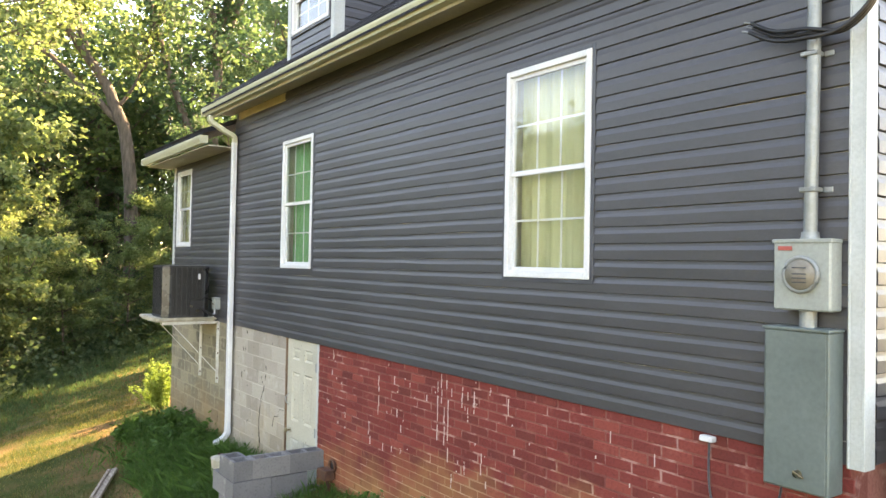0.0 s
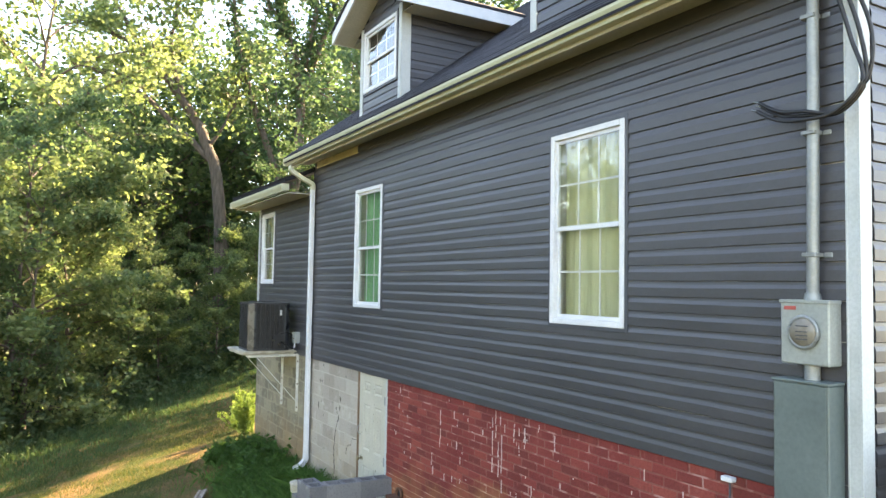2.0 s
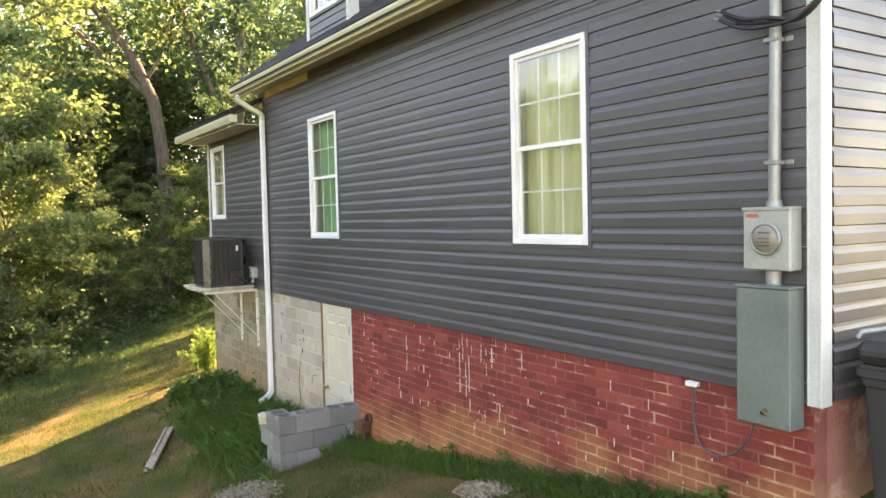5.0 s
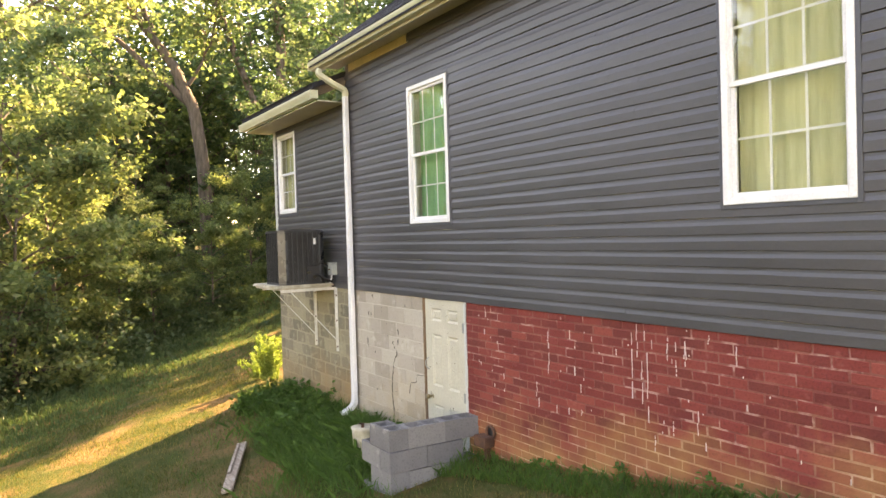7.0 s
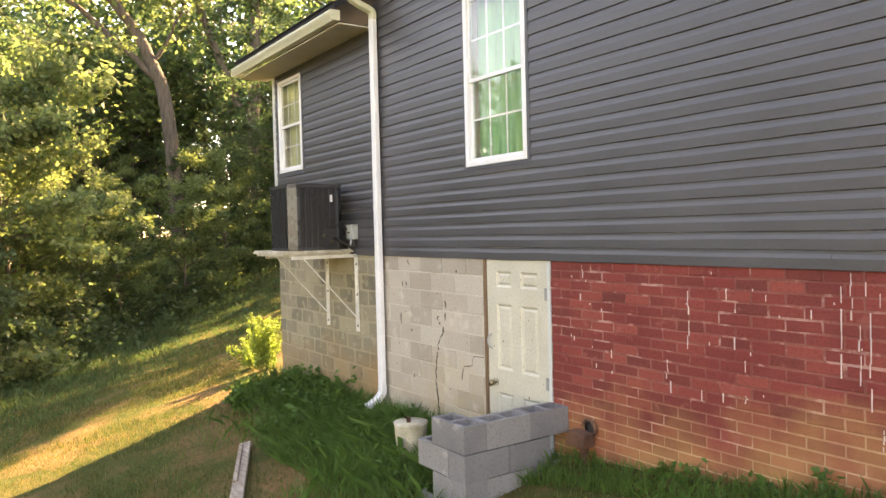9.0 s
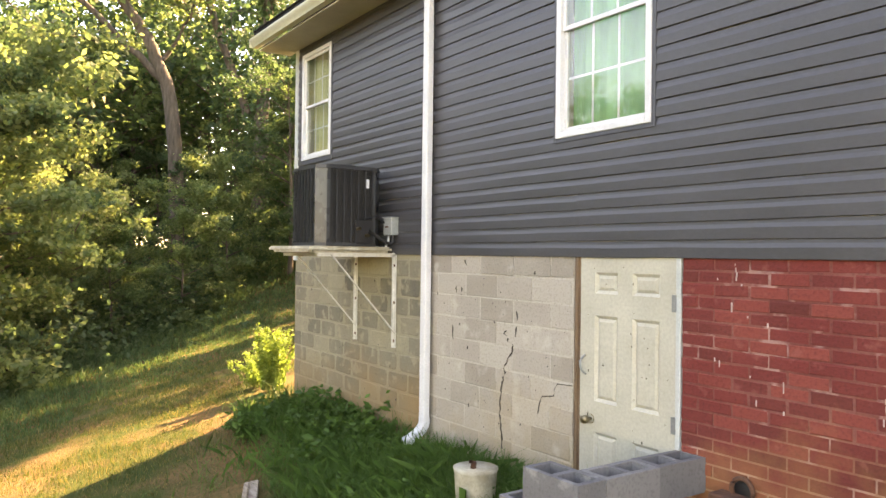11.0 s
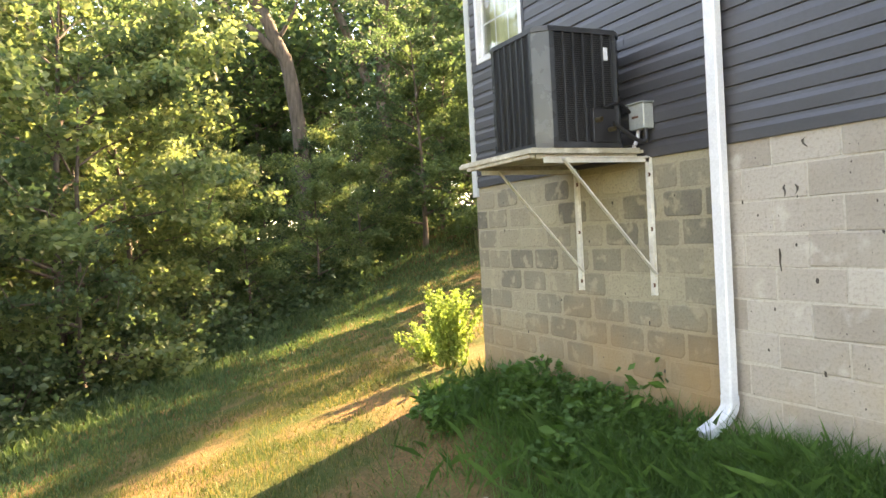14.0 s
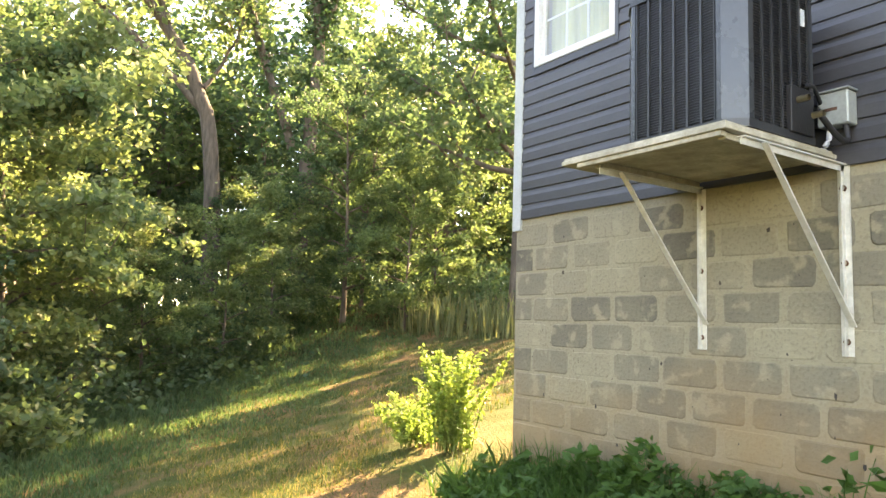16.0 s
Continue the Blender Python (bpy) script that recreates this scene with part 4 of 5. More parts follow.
B = scatter(110000, -13.5, 2.5, -6.5, -0.02, r, 0.8)
B = B[bare(B)]
blades("lawn_grass", "short mown lawn grass, sunlit and shaded", B, r.uniform(0.02, 0.07, len(B)), np.full(len(B), 0.006), r, GRASS)
B = scatter(70000, -27, -12, -8, 9, r)
B = B[bare(B)]
blades("lawn_grass", "thin dry grass on the sloping lawn beyond the house", B, r.uniform(0.03, 0.09, len(B)), np.full(len(B), 0.012), r, GRASS)
B = scatter(9000, -10.2, 0.9, -0.75, -0.01, r, 1.6)
B[:, 1] = -np.abs(B[:, 1]) * np.interp(B[:, 0], [-10, -5.5, -4, 1], [1.0, 1.0, 0.55, 0.4])
B[:, 2] = ground_z(B[:, 0], B[:, 1])
blades("wall_grass", "long green grass growing against the foundation", B, r.uniform(0.05, 0.24, len(B)) * np.interp(B[:, 0], [-10, -5, -4, 1], [1.2, 1.2, 0.5, 0.6]), np.full(len(B), 0.008), r, WEED, 0.5)
n = 20000
B = np.stack([r.normal(-6.6, 0.95, n), -0.15 - np.abs(r.normal(0, 0.62, n))], 1)
B = B[((B[:, 0] < -4.95) | (B[:, 1] < -1.0)) & ~((np.abs(B[:, 0] + 7.3) < 0.3) & (B[:, 1] > -0.5)) & ~((np.abs(B[:, 0] + 7.1) < 0.9) & (np.abs(B[:, 1] + 1.69) < 0.35))]
B = np.concatenate([B, ground_z(B[:, 0], B[:, 1])[:, None]], 1)
blades("tall_grass", "unmown green grass round the downspout and the loose blocks", B, r.uniform(0.06, 0.24, len(B)), np.full(len(B), 0.007), r, WEED, 0.7)
for k, (cx, cy, rad) in enumerate(((-4.15, -1.5, 0.42), (-1.5, -0.42, 0.22))):
    a, q = r.uniform(0, 6.28, 1500), rad * np.sqrt(r.uniform(0, 1, 1500)) * (1 + 0.2 * np.sin(3 * r.uniform(0, 6.28, 1500)))
    c = np.stack([cx + q * np.cos(a) * 1.2, cy + q * np.sin(a) * 0.8], 1)
    c = np.concatenate([c, ground_z(c[:, 0], c[:, 1])[:, None] + 0.012 + 0.03 * (1 - q / rad)[:, None]], 1)
    ch = new("wood_chips", leaf_mesh("wood_chips", c, 0.022 * r.uniform(0.5, 1.5, 1500), r, OLDWOOD))
    tagged(ch, "bare patch strewn with pale wood chips and dry soil", "ground patch", "", "stuff")
s = r.uniform(-16, 18, 75000)
d = -3.4 + 11 * r.uniform(0, 1, 75000) ** 1.2
d += 0.5 * np.sin(s * 0.9) + 0.3 * np.sin(s * 2.3 + 1)
B = np.stack([-21.3 - 0.69 * d - 0.69 * s, 0.3 - 0.72 * d + 0.72 * s], 1)
B = np.concatenate([B, ground_z(B[:, 0], B[:, 1])[:, None]], 1)
blades("meadow_grass", "green verge rising to rank grass between the lawn and the wood", B, r.uniform(0.6, 1.5, len(B)) * np.interp(d, [-3.4, 0.0, 1.5, 3.0], [0.05, 0.12, 0.30, 0.55]), np.interp(d, [-3, 2], [0.018, 0.03]), r, MEADOW, 0.35)


def leafy(name, label, at, n, height, spread, leaf, mat, seed, category="plant", group="", stems=14, bottom=0.1):
    """Stems from one foot, leafed all along."""
    r = np.random.default_rng(seed)
    p = thing(name, label, category, group, at=at)
    runs, c = [], []
    for _ in range(stems):
        a, h = r.uniform(0, 6.28), height * r.uniform(0.5, 1.0)
        s = spread * r.uniform(0.3, 1.0)
        o = r.normal(0, spread * 0.25, 2)
        q = np.linspace(0, 1, 6)
        P = np.stack([o[0] + np.cos(a) * s * q ** 1.5, o[1] + np.sin(a) * s * q ** 1.5, h * (q - 0.15 * q ** 3)], 1)
        runs.append((P, np.linspace(0.006 * height + 0.002, 0.002, 6)))
        for _ in range(max(1, n // stems)):
            g = r.uniform(bottom, 1)
            c.append([np.interp(g, q, P[:, j]) for j in range(3)])
    c = np.array(c) + r.normal(0, leaf * 0.7, (len(c), 3))
    c[:, 2] = np.maximum(c[:, 2], 0.01)
    tagged(mesh_part("stem", tubes("stem", runs, mat, 4), p), kind="stuff")
    mesh_part("leaves", leaf_mesh("leaves", c, leaf * r.uniform(0.6, 1.3, len(c)), r, mat, 0.2, 2.0), p)
    return p


# corner weeds: their sunlit look is partly painted into the leaf colour
leafy("corner_weed", "tall yellow-green weeds at the corner of the wing, sunlight put into their colour", (-11.1, 0.05, float(ground_z(-11.1, 0.05))), 5200, 1.0, 0.36, 0.022, WEEDY, 3, "weed", "", 40)
leafy("corner_weed", "low weeds beside the corner of the wing, sunlight put into their colour", (-11.7, 0.1, float(ground_z(-11.7, 0.1))), 2400, 0.55, 0.42, 0.022, WEEDY, 4, "weed", "", 30)
for i in range(34):
    x = -5.6 - 4.4 * (i + r.uniform(0, 1)) / 34
    y = -0.12 - abs(r.normal(0, 0.33))
    h = r.uniform(0.16, 0.60) * (1.0 if x < -7.6 else 0.55)
    leafy("wall_weed", "leafy green weeds sprawling at the foot of the block wall", (x, y, float(ground_z(x, y)) - 0.02), 400, h * 0.8, 0.30, r.uniform(0.022, 0.038), WEED, 100 + i, "weed", "weeds along the foundation", 8, 0.25)
for i in range(10):
    x = -3.9 + 4.6 * (i + r.uniform(0, 1)) / 10
    leafy("wall_weed", "small weeds at the foot of the brick wall", (x, -0.08, float(ground_z(x, -0.08)) - 0.02), 40, r.uniform(0.1, 0.25), 0.12, 0.035, WEED, 200 + i, "weed", "weeds along the foundation", 6)
for x, y, h in ((-9.35, -0.32, 0.34), (-8.75, -0.42, 0.42), (-8.3, -0.30, 0.30), (-7.75, -0.36, 0.46), (-9.8, -0.5, 0.30), (-8.0, -0.75, 0.28)):
    leafy("broad_leaf_weed", "taller weed with broad green leaves by the block wall", (x, y, float(ground_z(x, y)) - 0.02), 40, h * 1.3, 0.14, 0.052, WEED, int(-x * 100), "weed", "broad weeds along the foundation", 4, 0.55)
# shrubs of the wood's edge
SHRUB = []
for k in range(4):
    rr = np.random.default_rng(60 + k)
    n = 3600
    c = rr.normal(0, 1, (n, 3)) * (1.1, 1.1, 0.55)
    c[:, 2] = np.abs(c[:, 2]) * (1.0 + 0.4 * np.sin(c[:, 0] * 3))
    lo = [(np.array([[0, 0, -0.2], [a * 0.4, b * 0.4, 0.5], [a, b, 1.1]]), np.array([0.03, 0.02, 0.008])) for a, b in rr.normal(0, 0.7, (9, 2))]
    SHRUB.append((tubes("stem", lo, BARK, 5), leaf_mesh("leaves", c, 0.085 * rr.uniform(0.6, 1.3, n), rr, (LEAF_A, LEAF_B, LEAF_A, LEAF_A)[k], 0.3)))
for i in range(70):
    if i < 46:
        s, d = -16 + 34 * (i % 23 + r.uniform(0, 1)) / 23, (3.4 if i < 23 else 5.6) + r.uniform(-0.7, 0.7)
        x, y = -21.3 - 0.69 * d - 0.69 * s, 0.3 - 0.72 * d + 0.72 * s
    else:
        x, y = -30 + 22 * (i - 46 + r.uniform(0, 1)) / 24, 11.5 + r.uniform(-0.8, 3)
    k = int(r.integers(0, 4))
    sh = thing("shrub", "dense green undergrowth shrub at the edge of the wood", "shrub", "undergrowth shrubs")
    z = r.uniform(0.8, 1.6)
    sh.matrix_basis = Matrix.LocRotScale((x, y, float(ground_z(x, y)) - 0.05), Euler((0, 0, r.uniform(0, 6.28))), (r.uniform(0.9, 1.5), r.uniform(0.9, 1.5), z))
    mesh_part("stem", SHRUB[k][0], sh)
    mesh_part("leaves", SHRUB[k][1], sh)
B = np.stack([r.uniform(-25, -19, 500), r.uniform(7.2, 9.4, 500)], 1)
B = np.concatenate([B, ground_z(B[:, 0], B[:, 1])[:, None]], 1)
blades("reeds", "pale sunlit reeds on the bank", B, r.uniform(0.5, 1.15, 500), np.full(500, 0.04), r, REED, 0.12, "stuff", "reeds")

# ---- condenser and its shelf ----
ac = thing("air_conditioner", "dark grey air conditioning condenser with louvred sides on a shelf", "air conditioner", at=(-8.25, -0.46, 0.055))
W, Dp, HH, ch = 0.322, 0.322, 0.735, 0.075


def octo(w, d, c):
    return [(-w, -d + c), (-w + c, -d), (w - c, -d), (w, -d + c), (w, d - c), (w - c, d), (-w + c, d), (-w, d - c)]


bm = bmesh.new()
extrude(bm, octo(W + 0.006, Dp + 0.006, ch), "z", 0.0, 0.035)
part("base_pan", bm, ACM, ac)
bm = bmesh.new()
extrude(bm, octo(W - 0.02, Dp - 0.02, ch), "z", 0.03, HH - 0.02)
part("coil_core", bm, BLACK, ac)
bm = bmesh.new()
extrude(bm, octo(W + 0.008, Dp + 0.008, ch), "z", HH - 0.035, HH)
bmesh.ops.bevel(bm, geom=[e for e in bm.edges if all(v.co.z > HH - 0.01 for v in e.verts)], offset=0.012, segments=2, affect="EDGES")
part("top_cap", bm, ACM, ac)
runs = [([(math.cos(a) * R, math.sin(a) * R, HH + 0.012) for a in np.linspace(0, 6.2832, 40)], [0.0025] * 40) for R in (0.05, 0.09, 0.13, 0.17, 0.21, 0.25)]
mesh_part("fan_guard", tubes("fan_guard", runs, BLACK, 4), ac)
for i, (sx, sy) in enumerate(((-1, -1), (1, -1), (1, 1), (-1, 1))):
    bm = bmesh.new()
    pts = [(sx * (W + 0.004), sy * (Dp - ch)), (sx * (W - ch), sy * (Dp + 0.004)), (sx * (W - ch - 0.02), sy * (Dp - 0.012)), (sx * (W - 0.02), sy * (Dp - ch - 0.012))]
    pts = [(sx * (W + 0.004), sy * (Dp - ch - 0.03)), (sx * (W + 0.004), sy * (Dp - ch)), (sx * (W - ch), sy * (Dp + 0.004)), (sx * (W - ch - 0.03), sy * (Dp + 0.004)), (sx * (W - ch - 0.03), sy * (Dp - 0.02)), (sx * (W - 0.02), sy * (Dp - ch - 0.03))]
    extrude(bm, pts, "z", 0.035, HH - 0.035)
    part("corner_panel", bm, ACG, ac, "smooth grey corner panel")
for s, (rot, half) in enumerate(((0, W), (90, Dp), (180, W), (270, Dp))):
    sd = new("side_grille")
    sd.parent = ac
    sd.matrix_basis = pose(0, 0, 0, 0, 0, rot)
    a = half - ch - 0.03
    bars = [(x - 0.006, x + 0.006, -W - 0.004, -W + 0.012, 0.035, HH - 0.035) for x in np.linspace(-a, a, 7)]
    boxed("louvre_rib", bars, ACM, sd, "", 0)
    bm = bmesh.new()
    for z in np.arange(0.05, HH - 0.045, 0.0125):
        box(bm, -a, a, -W + 0.002, -W + 0.008, z, z + 0.0035)
    part("louvre_slats", bm, ACM, sd)
boxed("red_badge", (-W - 0.010, -W - 0.004, -0.20, -0.06, 0.60, 0.625), RED, ac, "faded red name bar", 0)
boxed("rating_plate", (W + 0.004, W + 0.008, 0.15, 0.18, 0.54, 0.62), WHITE, ac, "white rating plate", 0)
# solid black block in place of the shade in the open valve corner
boxed("service_panel", (W - 0.02, W + 0.02, 0.04, 0.22, 0.03, 0.24), BLACK, ac, "black block standing in for the shaded void behind the valves")
for vx, vy, vz in ((0.05, 0.04, 0.16), (0.07, 0.12, 0.10)):
    mesh_part("valve", tubes("valve", [([(W + vx, vy, vz), (W + vx + 0.05, vy, vz)], [0.016, 0.015])], BRASS, 8), ac)

shelf = thing("wall_shelf", "weathered plywood shelf on two steel wall brackets", "shelf")
boxed("board", (-8.88, -7.92, -0.875, -0.03, 0.018, 0.040), SHELFW, shelf, "weathered board", 0.003)
boxed("cover_sheet", (-8.87, -7.93, -0.865, -0.05, 0.040, 0.054), SHELFW, shelf, "", 0.002)
boxed("edge_batten", [(-8.70, -8.66, -0.82, -0.05, -0.01, 0.018), (-8.0, -7.96, -0.82, -0.05, -0.01, 0.018), (-8.78, -7.95, -0.865, -0.83, -0.005, 0.018)], SHELFW, shelf)
for x in (-8.685, -7.905):
    b = new("bracket")
    b.parent = shelf
    boxed("wall_leg", [(x - 0.028, x + 0.028, -0.008, -0.003, -0.895, 0.0), (x - 0.003, x + 0.003, -0.035, -0.008, -0.895, 0.0)], BRACK, b, "", 0)
    boxed("arm", [(x - 0.02, x + 0.02, -0.80, -0.008, -0.012, -0.006), (x - 0.003, x + 0.003, -0.80, -0.008, -0.04, -0.012)], BRACK, b, "", 0)
    bm = bmesh.new()
    L = math.hypot(0.67, 0.74)
    box(bm, -0.014, 0.014, -0.004, 0.004, 0, L, 0, pose(x + 0.03, -0.01, -0.76, math.degrees(math.atan2(0.67, 0.74)), 0, 0))
    part("brace", bm, BRACK, b)
    for z in (-0.12, -0.47, -0.83):
        mesh_part("bolt", tubes("bolt", [([(x, -0.004, z), (x, -0.024, z)], [0.016, 0.014])], RUST, 6), b)

disc = thing("disconnect_box", "small grey electrical disconnect box on the siding", "electrical box")
boxed("case", (-7.975, -7.83, -0.095, -0.012, 0.165, 0.325), GALV, disc, "", 0.006)
boxed("lid", (-7.985, -7.82, -0.108, -0.014, 0.325, 0.335), GALV, disc, "", 0.003)
boxed("label", (-7.94, -7.88, -0.0975, -0.095, 0.235, 0.250), RUST, disc, "faded reddish label", 0)
mesh_part("white_conduit", tubes("white_conduit", [(smooth_path([(-7.94, -0.05, 0.165), (-7.94, -0.06, 0.11), (-7.96, -0.07, 0.07), (-7.96, -0.07, 0.056)], 4), [0.013] * 13)], WHITE, 8), disc)
cab = thing("cable", "black power cable from the disconnect box to the condenser", "cable")
mesh_part("cable_run", tubes("cable_run", [(smooth_path([(-7.86, -0.06, 0.17), (-7.85, -0.07, 0.09), (-7.86, -0.14, 0.10), (-7.87, -0.30, 0.2)], 6), [0.014] * 19), (smooth_path([(-7.97, -0.05, 0.26), (-7.93, -0.2, 0.33), (-7.90, -0.34, 0.30)], 6), [0.010] * 13)], BLACK, 8), cab)

# ---- meter and panel ----
mt = thing("electric_meter_box", "light grey electric meter socket with a round glass dial", "electric meter")
boxed("case", (0.605, 0.885, -0.125, -0.012, 0.695, 1.03), GALV, mt, "", 0.008)
boxed("cover", (0.60, 0.89, -0.131, -0.02, 1.02, 1.04), GALV, mt, "", 0.003)
mx, mz = 0.748, 0.868
mesh_part("ring", tubes("ring", [([(mx + 0.082 * math.cos(a), -0.137, mz + 0.082 * math.sin(a)) for a in np.linspace(0, 6.2832, 30)], [0.010] * 30)], GALV2, 8), mt, "metal ring")
mesh_part("dial", tubes("dial", [([(mx, -0.128, mz), (mx, -0.150, mz), (mx, -0.1505, mz)], [0.078, 0.070, 0.001])], DIAL, 24), mt, "brownish meter dial")
boxed("dial_mark", [(mx - 0.035, mx + 0.035, -0.153, -0.151, mz + z, mz + z + 0.006) for z in (-0.04, -0.02, 0.0, 0.03)], JTRIM, mt, "", 0)
boxed("sticker", (0.63, 0.70, -0.1285, -0.126, 0.985, 1.005), RED, mt, "pale pinkish sticker", 0)
pb = thing("electrical_panel_box", "tall green-grey enamelled service panel box", "electrical panel")
boxed("case", (0.575, 0.895, -0.15, -0.012, -0.16, 0.60), PANELG, pb, "", 0.006)
boxed("hood", (0.570, 0.900, -0.16, -0.012, 0.60, 0.615), PANELG, pb, "", 0.003)
boxed("cover_panel", (0.588, 0.882, -0.156, -0.150, -0.15, 0.595), PANELG, pb, "", 0.002)
mesh_part("latch", tubes("latch", [([(0.755, -0.156, -0.075), (0.755, -0.178, -0.075)], [0.02, 0.016]), ([(0.74, -0.172, -0.065), (0.79, -0.176, -0.085)], [0.007, 0.006])], BRASS, 8), pb, "worn brass latch")
cd = thing("conduit", "galvanized conduit running up the wall from the meter", "conduit")
mesh_part("pipe", tubes("pipe", [([(0.755, -0.062, 1.04), (0.765, -0.062, 1.9), (0.77, -0.062, 2.72)], [0.032] * 3)], GALV2, 14), cd)
mesh_part("hub", tubes("hub", [([(0.755, -0.062, 1.035), (0.755, -0.062, 1.075)], [0.045, 0.04])], GALV2, 14), cd)
mesh_part("nipple", tubes("nipple", [([(0.748, -0.06, 0.61), (0.748, -0.06, 0.70)], [0.04, 0.04])], GALV2, 14), cd)
for z in (1.28, 1.94, 2.58):
    boxed("clamp", [(0.715, 0.795, -0.099, -0.02, z - 0.012, z + 0.012), (0.795, 0.842, -0.024, -0.014, z - 0.014, z + 0.014)], GALV2, cd, "steel pipe clamp", 0.004)
pc = [(0.90, -0.04, 2.80), (0.94, -0.07, 2.77), (1.03, -0.08, 2.62), (1.09, -0.06, 2.38), (1.06, -0.06, 2.16), (0.93, -0.08, 2.02), (0.76, -0.11, 2.03), (0.58, -0.07, 2.07), (0.44, -0.05, 2.15)]
wires = thing("service_cable", "three loose black service cables looping round the corner post", "cable")
for k, (g, h) in enumerate(((0.0, 0.0), (-0.045, 0.02), (-0.085, -0.03))):
    pts = [(x + g * (0.35 < z - 1.85), y - 0.02 * k, z + h * (x < 0.9)) for x, y, z in pc]
    P = smooth_path(pts, 6)
    mesh_part("cable_strand", tubes("cable_strand", [(P, [0.011] * len(P))], BLACK, 6), wires)
    mesh_part("bare_end", tubes("bare_end", [([P[-1], (P[-1][0] - 0.04, P[-1][1], P[-1][2] + 0.015)], [0.006, 0.005])], GALV2, 5), wires)
sb = thing("cable_outlet_box", "small white plastic cover with a cable looping to the panel", "junction box")
boxed("cover", (0.145, 0.225, -0.055, -0.010, -0.055, -0.025), WHITE, sb, "", 0.004)
P = smooth_path([(0.185, -0.02, -0.055), (0.185, -0.018, -0.28), (0.23, -0.022, -0.41), (0.36, -0.03, -0.45), (0.50, -0.04, -0.38), (0.60, -0.06, -0.27), (0.63, -0.07, -0.156)], 6)
mesh_part("drop_cable", tubes("drop_cable", [(P, [0.006] * len(P))], JTRIM, 6), sb)
cov = thing("wheeled_bin", "black plastic wheeled refuse bin against the gable wall", "bin")
gz = float(ground_z(1.4, 0.55))
bm = bmesh.new()
prof = [(1.14, 1.66, 0.22, 0.90, gz), (1.11, 1.71, 0.17, 0.95, 0.10), (1.08, 1.74, 0.14, 0.98, 0.12), (1.08, 1.74, 0.14, 0.98, 0.20)]
loops = [[bm.verts.new(c) for c in ((p[0], p[2], p[4]), (p[1], p[2], p[4]), (p[1], p[3], p[4]), (p[0], p[3], p[4]))] for p in prof]
for la, lb in zip(loops, loops[1:]):
    for k in range(4):
        bm.faces.new((la[k], la[(k + 1) % 4], lb[(k + 1) % 4], lb[k]))
bm.faces.new(loops[0][::-1])
bm.faces.new(loops[-1])
bmesh.ops.bevel(bm, geom=bm.edges[:], offset=0.02, segments=2, affect="EDGES")
part("body", bm, FABRIC, cov)
bm = bmesh.new()
box(bm, 1.065, 1.755, 0.13, 0.99, 0.205, 0.33, 0.05)
part("lid", bm, FABRIC, cov)
mesh_part("handle", tubes("handle", [([(1.09, 0.15, 0.34), (1.10, 0.17, 0.372), (1.16, 0.50, 0.372), (1.17, 0.53, 0.33)], [0.013] * 4)], GALV2, 8), cov, "pale grey handle bar")
boxed("emblem", [(1.335 + 0.006 * (k % 2), 1.43, 0.148 + 0.002 * k, 0.19, 0.06 - 0.018 * k, 0.068 - 0.018 * k) for k in range(4)], WHITE, cov, "pale emblem bars", 0)

# ---- cellar door ----
door = tagged(new("door_1"), "off-white six-panel cellar door, dirty and chipped, partly behind loose blocks", "door", "", "structure")
bm = bmesh.new()
dx0, dx1, dy = DOOR[0], DOOR[1], 0.0
pan = []
for a, b in ((-5.33, -5.135), (-5.015, -4.805)):
    for z0, z1 in ((-0.252, -0.115), (-0.955, -0.395), (-1.72, -1.155)):
        pan.append((a, b, z0, z1))
xs = sorted({dx0, dx1, *[p[i] for p in pan for i in (0, 1)]})
for a, b in zip(xs, xs[1:]):
    zs = [-2.0]
    for p in sorted([p for p in pan if p[0] <= a and p[1] >= b], key=lambda p: p[2]):
        zs += [p[2], p[3]]
    zs.append(0.004)
    for lo, hi in zip(zs[::2], zs[1::2]):
        box(bm, a, b, dy, dy + 0.04, lo, hi)
part("slab", bm, DOORM, door)
for a, b, z0, z1 in pan:
    bm = bmesh.new()
    v = [bm.verts.new(c) for c in ((a, dy + 0.002, z0), (b, dy + 0.002, z0), (b, dy + 0.002, z1), (a, dy + 0.002, z1), (a + 0.02, dy + 0.016, z0 + 0.02), (b - 0.02, dy + 0.016, z0 + 0.02), (b - 0.02, dy + 0.016, z1 - 0.02), (a + 0.02, dy + 0.016, z1 - 0.02), (a + 0.04, dy + 0.006, z0 + 0.04), (b - 0.04, dy + 0.006, z0 + 0.04), (b - 0.04, dy + 0.006, z1 - 0.04), (a + 0.04, dy + 0.006, z1 - 0.04))]
    for k in (0, 4):
        for i in range(4):
            bm.faces.new([v[k + i], v[k + (i + 1) % 4], v[k + 4 + (i + 1) % 4], v[k + 4 + i]])
    bm.faces.new(v[8:12])
    bmesh.ops.recalc_face_normals(bm, faces=bm.faces)
    part("raised_panel", bm, DOORM, door)
mesh_part("knob", tubes("knob", [([(-5.36, 0, -1.075), (-5.36, -0.035, -1.075), (-5.36, -0.045, -1.075), (-5.36, -0.072, -1.075), (-5.36, -0.075, -1.075)], [0.012, 0.012, 0.028, 0.026, 0.002]), ([(-5.36, 0.0, -1.075), (-5.36, -0.006, -1.075)], [0.032, 0.03])], BRASS, 14), door, "tarnished round knob")
